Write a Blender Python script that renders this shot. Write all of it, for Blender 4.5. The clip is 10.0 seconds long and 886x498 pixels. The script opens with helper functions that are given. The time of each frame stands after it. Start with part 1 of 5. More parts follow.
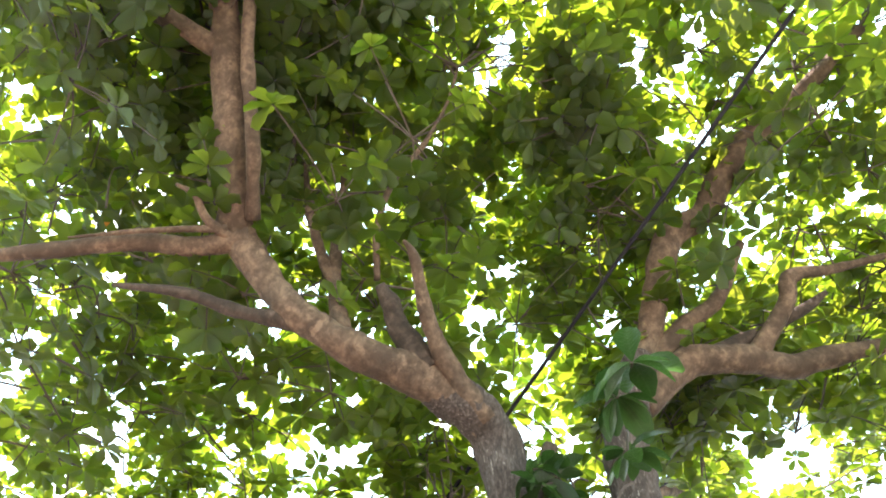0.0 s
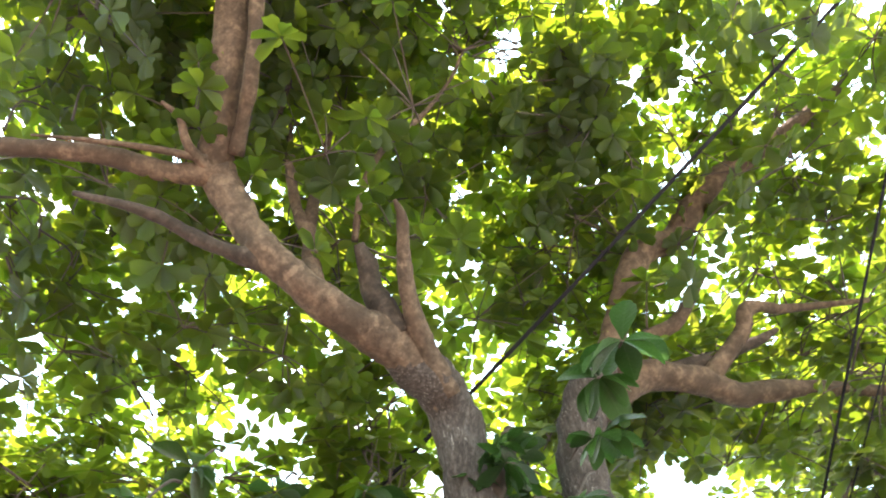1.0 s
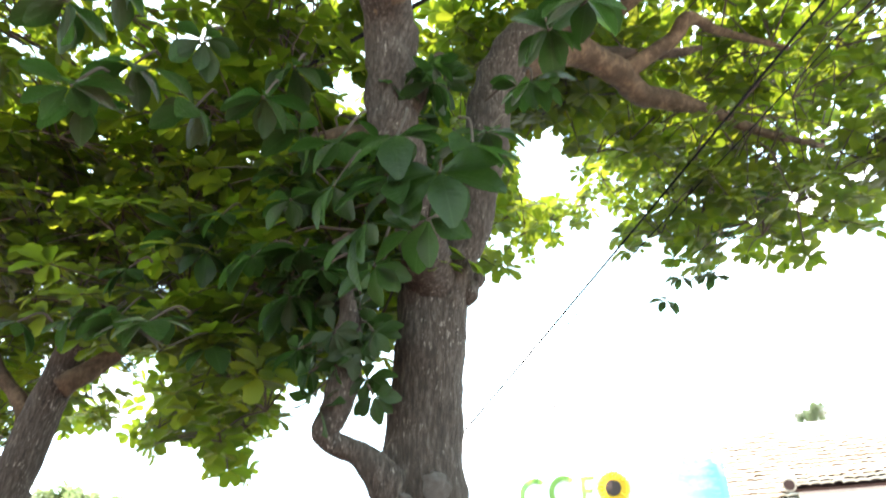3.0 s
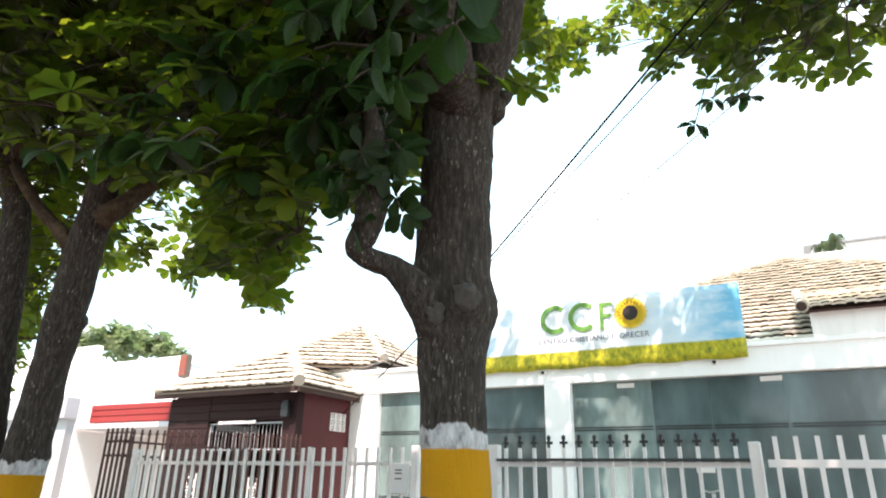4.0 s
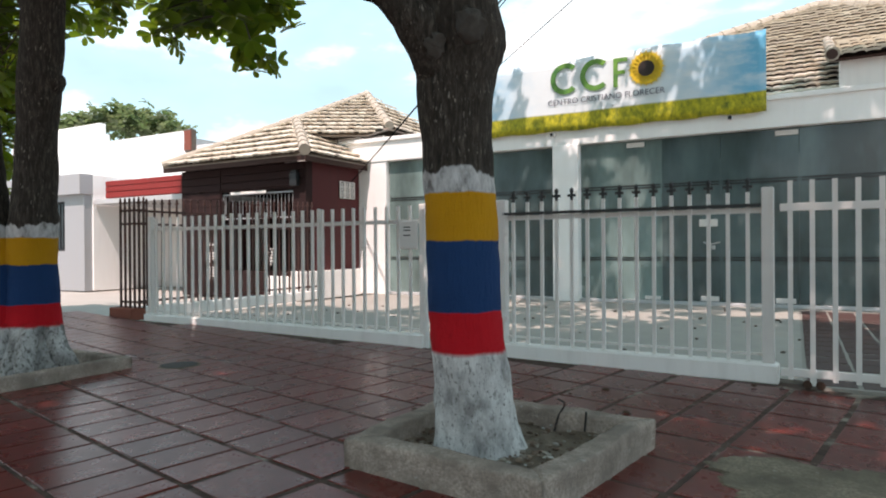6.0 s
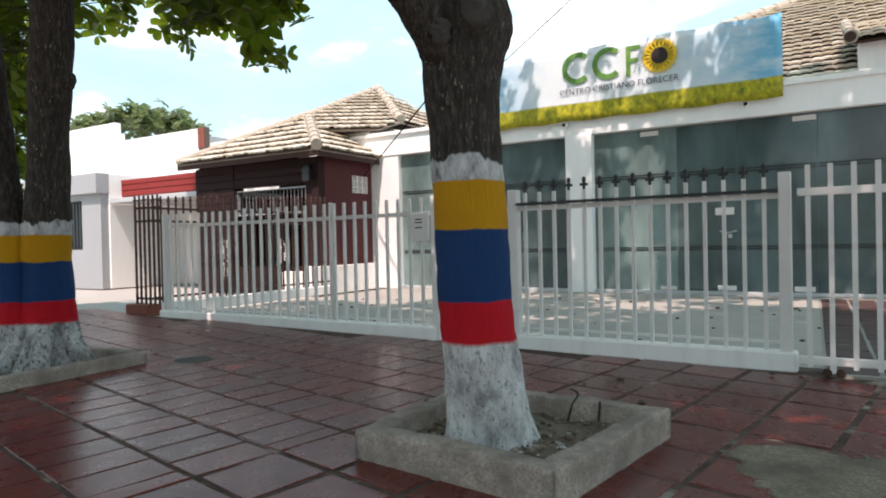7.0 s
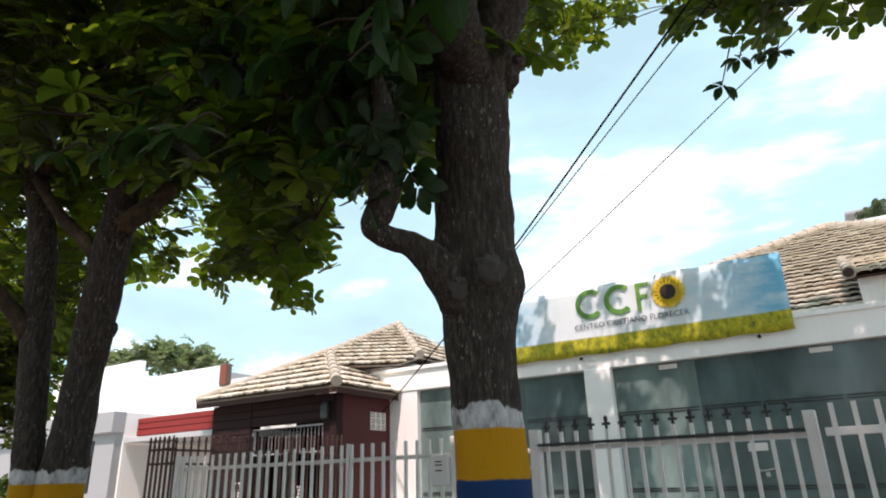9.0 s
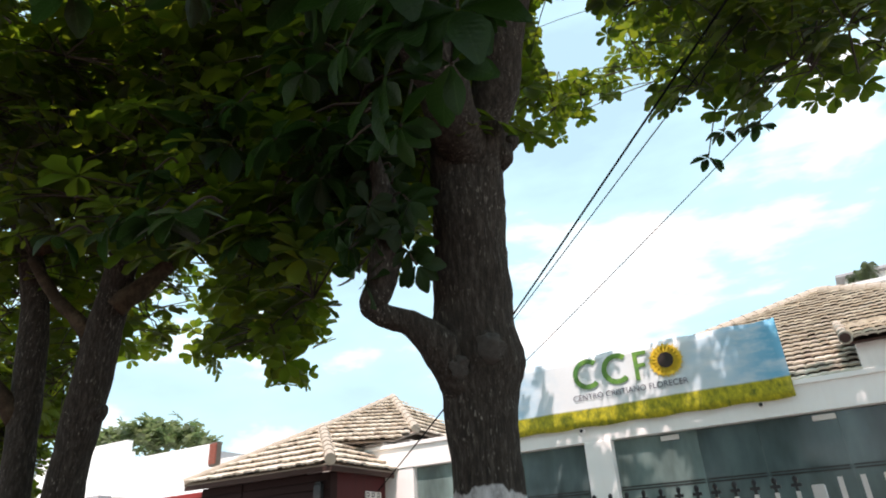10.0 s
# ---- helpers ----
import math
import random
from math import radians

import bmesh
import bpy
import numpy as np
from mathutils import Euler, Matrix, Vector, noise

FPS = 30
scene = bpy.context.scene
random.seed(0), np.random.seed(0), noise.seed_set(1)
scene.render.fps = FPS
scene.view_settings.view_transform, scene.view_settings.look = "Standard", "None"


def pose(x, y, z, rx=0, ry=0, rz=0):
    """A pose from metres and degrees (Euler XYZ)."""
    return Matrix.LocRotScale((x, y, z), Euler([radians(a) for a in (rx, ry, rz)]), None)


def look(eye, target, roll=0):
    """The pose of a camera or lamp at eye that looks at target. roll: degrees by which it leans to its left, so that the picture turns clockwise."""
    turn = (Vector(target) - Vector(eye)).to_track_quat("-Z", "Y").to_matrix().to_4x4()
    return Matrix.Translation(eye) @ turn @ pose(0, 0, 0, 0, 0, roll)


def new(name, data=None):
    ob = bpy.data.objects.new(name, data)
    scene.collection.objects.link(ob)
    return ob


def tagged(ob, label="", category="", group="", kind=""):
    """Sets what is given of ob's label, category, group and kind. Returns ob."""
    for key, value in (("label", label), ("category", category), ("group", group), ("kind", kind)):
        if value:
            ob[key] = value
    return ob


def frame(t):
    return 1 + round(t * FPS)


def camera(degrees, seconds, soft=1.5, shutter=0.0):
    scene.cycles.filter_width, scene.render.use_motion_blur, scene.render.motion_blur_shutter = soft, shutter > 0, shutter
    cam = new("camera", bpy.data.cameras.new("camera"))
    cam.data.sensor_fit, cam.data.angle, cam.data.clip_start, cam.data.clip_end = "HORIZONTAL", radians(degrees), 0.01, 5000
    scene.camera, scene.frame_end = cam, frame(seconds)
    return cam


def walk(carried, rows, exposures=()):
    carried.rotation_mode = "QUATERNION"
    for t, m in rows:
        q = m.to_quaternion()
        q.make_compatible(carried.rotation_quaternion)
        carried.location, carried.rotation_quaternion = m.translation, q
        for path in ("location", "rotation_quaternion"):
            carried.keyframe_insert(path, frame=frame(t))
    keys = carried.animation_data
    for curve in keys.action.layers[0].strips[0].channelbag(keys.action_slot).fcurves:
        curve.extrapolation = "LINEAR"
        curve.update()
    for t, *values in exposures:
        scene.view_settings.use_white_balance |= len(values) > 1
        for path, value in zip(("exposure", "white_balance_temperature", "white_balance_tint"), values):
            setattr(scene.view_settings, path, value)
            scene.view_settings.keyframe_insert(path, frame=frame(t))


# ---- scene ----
cam = camera(69.9, 10.0, soft=1.9, shutter=0.2)
PATH = [
    (0, (1.04, -5.326, 1.43), (0.295, -4.82, 3.216), -0.6),
    (0.5, (0.72, -5.343, 1.384), (0.022, -4.808, 3.18), -1.0),
    (1, (0.513, -5.346, 1.362), (-0.025, -4.726, 3.186), -4.9),
    (1.5, (0.399, -5.405, 1.319), (-0.03, -4.493, 3.047), -10.1),
    (2, (0.358, -5.492, 1.291), (-0.141, -4.375, 2.874), -8.4),
    (2.5, (0.263, -5.485, 1.308), (-0.322, -4.222, 2.745), -3.3),
    (3, (0.259, -5.436, 1.22), (-0.491, -3.962, 2.346), 1.7),
    (3.2, (0.224, -5.405, 1.199), (-0.574, -3.873, 2.207), 1.5),
    (4.3, (0.165, -5.369, 1.077), (-0.754, -3.686, 1.646), 0.7),
    (4.5, (0.13, -5.275, 1.063), (-0.799, -3.568, 1.536), 0.3),
    (5, (0.101, -5.218, 1.041), (-0.84, -3.476, 1.324), 0.2),
    (5.5, (0.088, -5.173, 1.025), (-0.868, -3.421, 1.149), -0.0),
    (6, (0.08, -5.13, 1.006), (-0.893, -3.383, 1.001), -0.4),
    (6.2, (0.079, -5.118, 0.998), (-0.897, -3.374, 0.952), -0.5),
    (7.3, (0.101, -5.086, 0.982), (-0.934, -3.375, 0.99), -1.7),
    (7.5, (0.115, -5.094, 0.991), (-0.92, -3.386, 1.088), -1.8),
    (8, (0.139, -5.117, 1.013), (-0.888, -3.434, 1.35), -1.5),
    (8.5, (0.148, -5.153, 1.03), (-0.856, -3.502, 1.546), -1.5),
    (9, (0.154, -5.213, 1.04), (-0.829, -3.612, 1.725), -1.8),
    (9.5, (0.151, -5.24, 1.054), (-0.794, -3.671, 1.856), -2.7),
    (10, (0.144, -5.246, 1.081), (-0.769, -3.701, 1.964), -3.1),
]
walk(cam, [(t, look(eye, target, roll)) for t, eye, target, roll in PATH],
     [(t, stops, 7750, 32) for t, stops in ((0.0, 2.82), (2.4, 2.78), (3.2, 2.05), (4.4, 0.58), (5.0, 0.15), (6.0, -0.03), (7.5, 0.03), (8.5, -0.10), (9.2, -0.12), (10.0, -0.04))])

# ---- world and sun ----
SUN_EL, SUN_AZ = radians(62), radians(-75)      # azimuth from +x, towards -y behind the viewer
sun_dir = Vector((math.cos(SUN_EL) * math.cos(SUN_AZ), math.cos(SUN_EL) * math.sin(SUN_AZ), math.sin(SUN_EL)))
world = bpy.data.worlds.new("world")
scene.world = world
world.use_nodes = True
wn, wl = world.node_tree.nodes, world.node_tree.links
wn.clear()
w_out = wn.new("ShaderNodeOutputWorld")
w_bg = wn.new("ShaderNodeBackground")
w_bg.inputs["Strength"].default_value = 0.132
sky = wn.new("ShaderNodeTexSky")
sky.sky_type, sky.sun_disc = "NISHITA", False
sky.sun_elevation, sky.sun_rotation = SUN_EL, math.pi / 2 - SUN_AZ
sky.air_density, sky.dust_density, sky.ozone_density = 1.15, 0.4, 1.6
w_co = wn.new("ShaderNodeTexCoord")
w_map = wn.new("ShaderNodeMapping")
w_map.inputs["Scale"].default_value = (1.0, 1.6, 3.2)
w_noise = wn.new("ShaderNodeTexNoise")
w_noise.inputs["Scale"].default_value, w_noise.inputs["Detail"].default_value = 2.3, 7.0
w_noise.inputs["Roughness"].default_value = 0.55
w_ramp = wn.new("ShaderNodeValToRGB")
w_ramp.color_ramp.elements[0].position, w_ramp.color_ramp.elements[1].position = 0.36, 0.66
w_ramp.color_ramp.elements[0].color = (0.66, 0.66, 0.66, 1)
w_mix = wn.new("ShaderNodeMix")
w_mix.data_type = "RGBA"
w_mix.inputs["B"].default_value = (4.9, 9.8, 11.6, 1)
wl.new(w_co.outputs["Generated"], w_map.inputs["Vector"])
wl.new(w_map.outputs["Vector"], w_noise.inputs["Vector"])
wl.new(w_noise.outputs["Fac"], w_ramp.inputs["Fac"])
wl.new(w_ramp.outputs["Color"], w_mix.inputs["Factor"])
wl.new(sky.outputs["Color"], w_mix.inputs["A"])
w_cloud = wn.new("ShaderNodeValToRGB")
w_cloud.color_ramp.elements[0].position, w_cloud.color_ramp.elements[1].position = 0.53, 0.69
w_cloud.color_ramp.elements[1].color = (0.8, 0.8, 0.8, 1)
w_white = wn.new("ShaderNodeMix")
w_white.data_type = "RGBA"
w_white.inputs["B"].default_value = (13.5, 13.4, 12.8, 1)
wl.new(w_noise.outputs["Fac"], w_cloud.inputs["Fac"])
wl.new(w_cloud.outputs["Color"], w_white.inputs["Factor"])
wl.new(w_mix.outputs["Result"], w_white.inputs["A"])
wl.new(w_white.outputs["Result"], w_bg.inputs["Color"])
wl.new(w_bg.outputs["Background"], w_out.inputs["Surface"])
sun = new("sun", bpy.data.lights.new("sun", "SUN"))
sun.data.energy, sun.data.angle, sun.data.color = 5.0, radians(0.53), (1.0, 0.995, 0.985)
sun.matrix_world = look(sun_dir * 30, (0, 0, 0))


# ---- materials ----
class Mat:
    """A node material with a principled shader and a few short ways to build its inputs."""

    def __init__(self, name, rough=0.7, metal=0.0, spec=0.5):
        self.m = bpy.data.materials.new(name)
        self.m.use_nodes = True
        self.n, self.l = self.m.node_tree.nodes, self.m.node_tree.links
        self.p = self.n["Principled BSDF"]
        self.p.inputs["Roughness"].default_value, self.p.inputs["Metallic"].default_value = rough, metal
        self.p.inputs["Specular IOR Level"].default_value = spec
        self.co = self.n.new("ShaderNodeTexCoord").outputs["Object"]

    def link(self, a, b):
        self.l.new(a, b)

    def noise(self, scale, detail=4.0, stretch=(1, 1, 1), rough=0.6, co=None):
        mp = self.n.new("ShaderNodeMapping")
        mp.inputs["Scale"].default_value = stretch
        self.link(co or self.co, mp.inputs["Vector"])
        nz = self.n.new("ShaderNodeTexNoise")
        nz.inputs["Scale"].default_value, nz.inputs["Detail"].default_value = scale, detail
        nz.inputs["Roughness"].default_value = rough
        self.link(mp.outputs["Vector"], nz.inputs["Vector"])
        return nz.outputs["Fac"]

    def ramp(self, fac, stops, constant=False):
        rp = self.n.new("ShaderNodeValToRGB")
        rp.color_ramp.interpolation = "CONSTANT" if constant else "LINEAR"
        el = rp.color_ramp.elements
        while len(el) < len(stops):
            el.new(0.5)
        for e, (p, c) in zip(el, stops):
            e.position, e.color = p, (*c, 1)
        self.link(fac, rp.inputs["Fac"])
        return rp.outputs["Color"]

    def mix(self, fac, a, b, how="MIX"):
        mx = self.n.new("ShaderNodeMix")
        mx.data_type, mx.blend_type = "RGBA", how
        for v, s in ((fac, "Factor"), (a, "A"), (b, "B")):
            if isinstance(v, (int, float)):
                mx.inputs[s].default_value = v
            elif isinstance(v, tuple):
                mx.inputs[s].default_value = (*v, 1)
            else:
                self.link(v, mx.inputs[s])
        return mx.outputs["Result"]

    def math(self, how, a, b=0.0):
        mt = self.n.new("ShaderNodeMath")
        mt.operation = how
        for i, v in enumerate((a, b)):
            if isinstance(v, (int, float)):
                mt.inputs[i].default_value = v
            else:
                self.link(v, mt.inputs[i])
        return mt.outputs["Value"]

    def random(self, island=False):
        if island:
            return self.n.new("ShaderNodeNewGeometry").outputs["Random Per Island"]
        return self.n.new("ShaderNodeObjectInfo").outputs["Random"]

    def axis(self, which):
        sx = self.n.new("ShaderNodeSeparateXYZ")
        self.link(self.co, sx.inputs["Vector"])
        return sx.outputs[which]

    def colour(self, c):
        if isinstance(c, tuple):
            self.p.inputs["Base Color"].default_value = (*c, 1)
        else:
            self.link(c, self.p.inputs["Base Color"])
        return self

    def bump(self, h, strength=0.4, dist=0.01):
        b = self.n.new("ShaderNodeBump")
        b.inputs["Strength"].default_value, b.inputs["Distance"].default_value = strength, dist
        self.link(h, b.inputs["Height"])
        self.link(b.outputs["Normal"], self.p.inputs["Normal"])
        return self

    def roughness(self, fac, lo, hi):
        mr = self.n.new("ShaderNodeMapRange")
        mr.inputs["To Min"].default_value, mr.inputs["To Max"].default_value = lo, hi
        self.link(fac, mr.inputs["Value"])
        self.link(mr.outputs["Result"], self.p.inputs["Roughness"])
        return self


def plain(name, c, rough=0.7, metal=0.0, var=0.18, scale=6.0, bump=0.15, dist=0.004):
    """A surface of one paint with blotches, fine grain and slight relief."""
    m = Mat(name, rough, metal)
    big, fine = m.noise(scale, 5.0), m.noise(scale * 18, 3.0)
    dark = tuple(v * (1 - var) for v in c)
    col = m.mix(m.math("MULTIPLY", big, 0.9), dark, c)
    col = m.mix(m.math("MULTIPLY", fine, var * 0.8), col, tuple(v * 0.55 for v in c))
    m.colour(col).bump(fine, bump, dist)
    return m.m


def painted_wall(name, c, dirt=(0.42, 0.38, 0.33), amount=0.35, scale=1.2):
    m = Mat(name, 0.75)
    streak = m.noise(scale * 2, 6.0, (2.5, 2.5, 0.35))
    fine = m.noise(60, 3.0)
    fac = m.ramp(streak, [(0.48, (0, 0, 0)), (0.80, (amount, amount, amount))])
    m.colour(m.mix(fac, c, dirt)).bump(fine, 0.12, 0.003)
    return m.m


def bark(name, dark, light, band=None, fine_scale=16, relief=0.9, grime=0.0):
    """Fissured bark; band: heights of the paint's edges (grey wash, yellow, blue, red, lime wash)."""
    m = Mat(name, 0.9, spec=0.2)
    fiss = m.noise(fine_scale, 6.0, (3.0, 3.0, 0.6) if band else (1.5, 1.5, 1.0), 0.72)
    blot = m.noise(3.0, 4.0)
    fine = m.noise(120, 3.0)
    col = m.ramp(fiss, [(0.34, tuple(v * 0.35 for v in dark)), (0.5, dark), (0.68, light)])
    col = m.mix(m.math("MULTIPLY", blot, 0.5), col, dark)
    if band:
        fleck = m.ramp(m.noise(46, 3.0, (1.9, 1.9, 0.5), 0.6), [(0.60, (0, 0, 0)), (0.68, (0.8, 0.8, 0.8))])
        patchy = m.ramp(m.noise(5, 3.0), [(0.42, (0, 0, 0)), (0.6, (1, 1, 1))])
        col = m.mix(m.mix(1.0, fleck, patchy, "MULTIPLY"), col, (0.27, 0.24, 0.21))
    else:
        stain = m.ramp(m.noise(4.5, 5.0, (1.0, 1.0, 1.0), 0.7), [(0.44, (0, 0, 0)), (0.60, (0.85, 0.85, 0.85))])
        col = m.mix(stain, col, tuple(v * 0.42 for v in dark))
        pale = m.ramp(m.noise(7.5, 5.0, (1.0, 1.0, 0.8), 0.65), [(0.60, (0, 0, 0)), (0.70, (0.6, 0.6, 0.6))])
        col = m.mix(pale, col, tuple(min(v * 1.2, 1.0) for v in light))
    height = m.math("ADD", m.math("MULTIPLY", fiss, 0.75), m.math("MULTIPLY", fine, 0.25))
    if band:
        z = m.axis("Z")
        wob = m.math("MULTIPLY", m.math("SUBTRACT", m.noise(6, 5.0, (1, 1, 0.6)), 0.5), 0.04)
        zz = m.math("ADD", z, wob)
        top, yel, blu, red, lime = band
        zn = m.math("DIVIDE", zz, 2.0)
        wash_c = m.ramp(m.noise(6, 5.0, (1.2, 1.2, 0.8), 0.65), [(0.36, (0.25, 0.24, 0.235)), (0.50, (0.50, 0.49, 0.48)), (0.62, (0.66, 0.655, 0.64))])
        crack = m.ramp(m.noise(34, 6.0, (1.7, 1.7, 0.75), 0.68), [(0.36, (1, 1, 1)), (0.44, (0, 0, 0))])
        speck = m.ramp(m.noise(75, 3.0, (1.0, 1.0, 0.7), 0.55), [(0.31, (0.9, 0.9, 0.9)), (0.375, (0, 0, 0))])
        bare = m.ramp(m.noise(11, 5.0, (1.0, 1.0, 0.7), 0.7), [(0.60, (0, 0, 0)), (0.70, (0.7, 0.7, 0.7))])
        if grime:
            wash_c = m.mix(m.ramp(m.noise(4.5, 5.0, rough=0.7), [(0.40, (grime, grime, grime)), (0.62, (0, 0, 0))]), wash_c, (0.13, 0.125, 0.12))
        wash_c = m.mix(bare, wash_c, (0.15, 0.145, 0.14))
        wash_c = m.mix(m.mix(1.0, crack, (0.85, 0.85, 0.85), "MULTIPLY"), wash_c, (0.20, 0.19, 0.18))
        wash_c = m.mix(speck, wash_c, (0.10, 0.09, 0.085))
        if grime:
            flake = m.ramp(m.noise(40, 5.0, (1.0, 1.0, 0.6), 0.7), [(0.40, (0.9, 0.9, 0.9)), (0.46, (0, 0, 0))])
            wash_c = m.mix(flake, wash_c, (0.085, 0.075, 0.068))
        grey_c = m.ramp(m.noise(14, 5.0, (1.4, 1.4, 0.7)), [(0.30, (0.16, 0.15, 0.145)), (0.46, (0.42, 0.415, 0.41)), (0.62, (0.56, 0.555, 0.55))])
        scallop = m.math("MULTIPLY", m.math("SUBTRACT", m.noise(7, 4.0, (1, 1, 0.35)), 0.5), 0.17)
        worn = m.ramp(m.noise(34, 6.0, (1.5, 1.5, 0.6), 0.75), [(0.60, (0, 0, 0)), (0.74, (0.7, 0.7, 0.7))])
        def coat(c):
            shade = m.mix(m.math("MULTIPLY", m.noise(7, 4.0), 0.5), c, tuple(v * 0.6 for v in c))
            return m.mix(worn, shade, tuple(v * 0.4 for v in c))
        def below(edge, soft=0.004, at=None):
            mr = m.n.new("ShaderNodeMapRange")
            mr.inputs["From Min"].default_value, mr.inputs["From Max"].default_value = edge + soft, edge - soft
            m.link(at or zz, mr.inputs["Value"])
            return mr.outputs["Result"]
        col = m.mix(below(top, 0.006, m.math("ADD", z, scallop)), col, grey_c)
        col = m.mix(below(yel), col, coat((0.55, 0.245, 0.008)))
        col = m.mix(below(blu), col, coat((0.006, 0.044, 0.135)))
        col = m.mix(below(red), col, coat((0.60, 0.011, 0.018)))
        col = m.mix(below(lime, 0.01), col, wash_c)
    m.colour(col).bump(height, relief, 0.02)
    return m.m


def leaf_material(name, deep, fresh, glow, yellow=0.02):
    """A thick glossy leaf that lets light through: reflected green, and a yellower green that passes."""
    m = Mat(name, 0.5, spec=0.26)
    r = m.random(island=True)
    r2 = m.math("FRACT", m.math("MULTIPLY", r, 37.7))
    vein = m.noise(30, 3.0)
    col = m.mix(r, deep, fresh)
    col = m.mix(m.math("MULTIPLY", vein, 0.35), col, tuple(v * 0.55 for v in deep))
    old = m.math("GREATER_THAN", r2, 1.0 - yellow)
    col = m.mix(old, col, (0.42, 0.13, 0.02))
    m.colour(col)
    tr = m.n.new("ShaderNodeBsdfTranslucent")
    tcol = m.mix(r2, glow, tuple(v * k for v, k in zip(glow, (0.5, 0.72, 0.5))))
    m.link(m.mix(old, tcol, (0.7, 0.25, 0.03)), tr.inputs["Color"])
    ms = m.n.new("ShaderNodeMixShader")
    ms.inputs["Fac"].default_value = 0.5
    m.link(m.p.outputs["BSDF"], ms.inputs[1])
    m.link(tr.outputs["BSDF"], ms.inputs[2])
    m.link(ms.outputs["Shader"], m.n["Material Output"].inputs["Surface"])
    return m.m


def tile_material(name, a, b, moss):
    """Worn, waxed clay tile: glossy where feet polish it, dull and grey where cement dust lies."""
    m = Mat(name, 0.3, spec=0.28)
    r = m.random()
    blot, fine, wide = m.noise(7, 5.0), m.noise(90, 3.0), m.noise(1.3, 4.0)
    col = m.mix(r, a, b)
    col = m.mix(m.ramp(blot, [(0.45, (0, 0, 0)), (0.75, (0.75, 0.75, 0.75))]), col, moss)
    col = m.mix(m.ramp(m.noise(16, 6.0, rough=0.75), [(0.58, (0, 0, 0)), (0.72, (0.55, 0.55, 0.55))]), col, (0.17, 0.14, 0.12))
    m.colour(m.mix(m.math("MULTIPLY", fine, 0.35), col, tuple(v * 0.5 for v in a)))
    m.roughness(m.math("ADD", m.math("MULTIPLY", blot, 0.6), m.math("MULTIPLY", wide, 0.4)), 0.10, 0.50)
    return m.bump(m.math("ADD", m.math("MULTIPLY", blot, 0.5), m.math("MULTIPLY", fine, 0.5)), 0.12, 0.003).m


def roof_material(name):
    m = Mat(name, 0.88, spec=0.25)
    r = m.math("FRACT", m.math("ADD", m.random(island=True), m.random()))
    blot, fine = m.noise(2.2, 5.0), m.noise(45, 4.0)
    col = m.mix(r, (0.60, 0.50, 0.39), (0.86, 0.79, 0.67))
    col = m.mix(m.ramp(blot, [(0.42, (0, 0, 0)), (0.7, (0.8, 0.8, 0.8))]), col, (0.60, 0.53, 0.46))
    m.colour(m.mix(m.math("MULTIPLY", fine, 0.2), col, (0.16, 0.13, 0.10))).bump(fine, 0.3, 0.006)
    return m.m


def glass_material(name, tint, rough, clear):
    """Glass behind a milky film that is worn unevenly."""
    m = Mat(name, rough, spec=0.6)
    smear = m.ramp(m.noise(1.1, 4.0, (1, 1, 0.35)), [(0.38, tuple(v * 0.62 for v in tint)), (0.66, tuple(min(v * 1.5, 1) for v in tint))])
    m.colour(m.mix(m.math("MULTIPLY", m.noise(14, 4.0), 0.2), smear, tuple(v * 0.5 for v in tint)))
    m.p.inputs["Transmission Weight"].default_value = clear
    m.p.inputs["IOR"].default_value = 1.45
    return m.m


# plain grey, and the shade on a white wall and grille put into colour
M_grey_and_shade = painted_wall("grey_and_shaded_white", (0.38, 0.39, 0.405), amount=0.3)
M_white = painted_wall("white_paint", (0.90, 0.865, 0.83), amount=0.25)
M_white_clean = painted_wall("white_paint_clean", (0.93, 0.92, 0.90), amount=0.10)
M_grey_wall = painted_wall("grey_render", (0.52, 0.53, 0.54), amount=0.3)
M_metal_white = plain("white_enamel", (0.83, 0.785, 0.75), 0.45, var=0.14, scale=9)
M_metal_brown = plain("brown_enamel", (0.080, 0.028, 0.021), 0.5, var=0.35, scale=12)
M_metal_black = plain("black_steel", (0.018, 0.018, 0.020), 0.45, var=0.3, scale=14)
M_steel = plain("brushed_steel", (0.55, 0.56, 0.56), 0.35, 0.9, var=0.1)
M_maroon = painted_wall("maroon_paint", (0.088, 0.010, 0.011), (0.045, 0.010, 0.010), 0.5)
# maroon of the boards, darkened to hold the shade under the eave
M_maroon_shaded = plain("shaded_maroon_boards", (0.030, 0.0060, 0.0052), 0.92, var=0.4, scale=4)
M_red_beam = painted_wall("red_paint", (0.30, 0.024, 0.020), (0.16, 0.025, 0.02), 0.5)
M_brick = plain("red_brick", (0.36, 0.10, 0.065), 0.85, var=0.35, scale=14, bump=0.4)
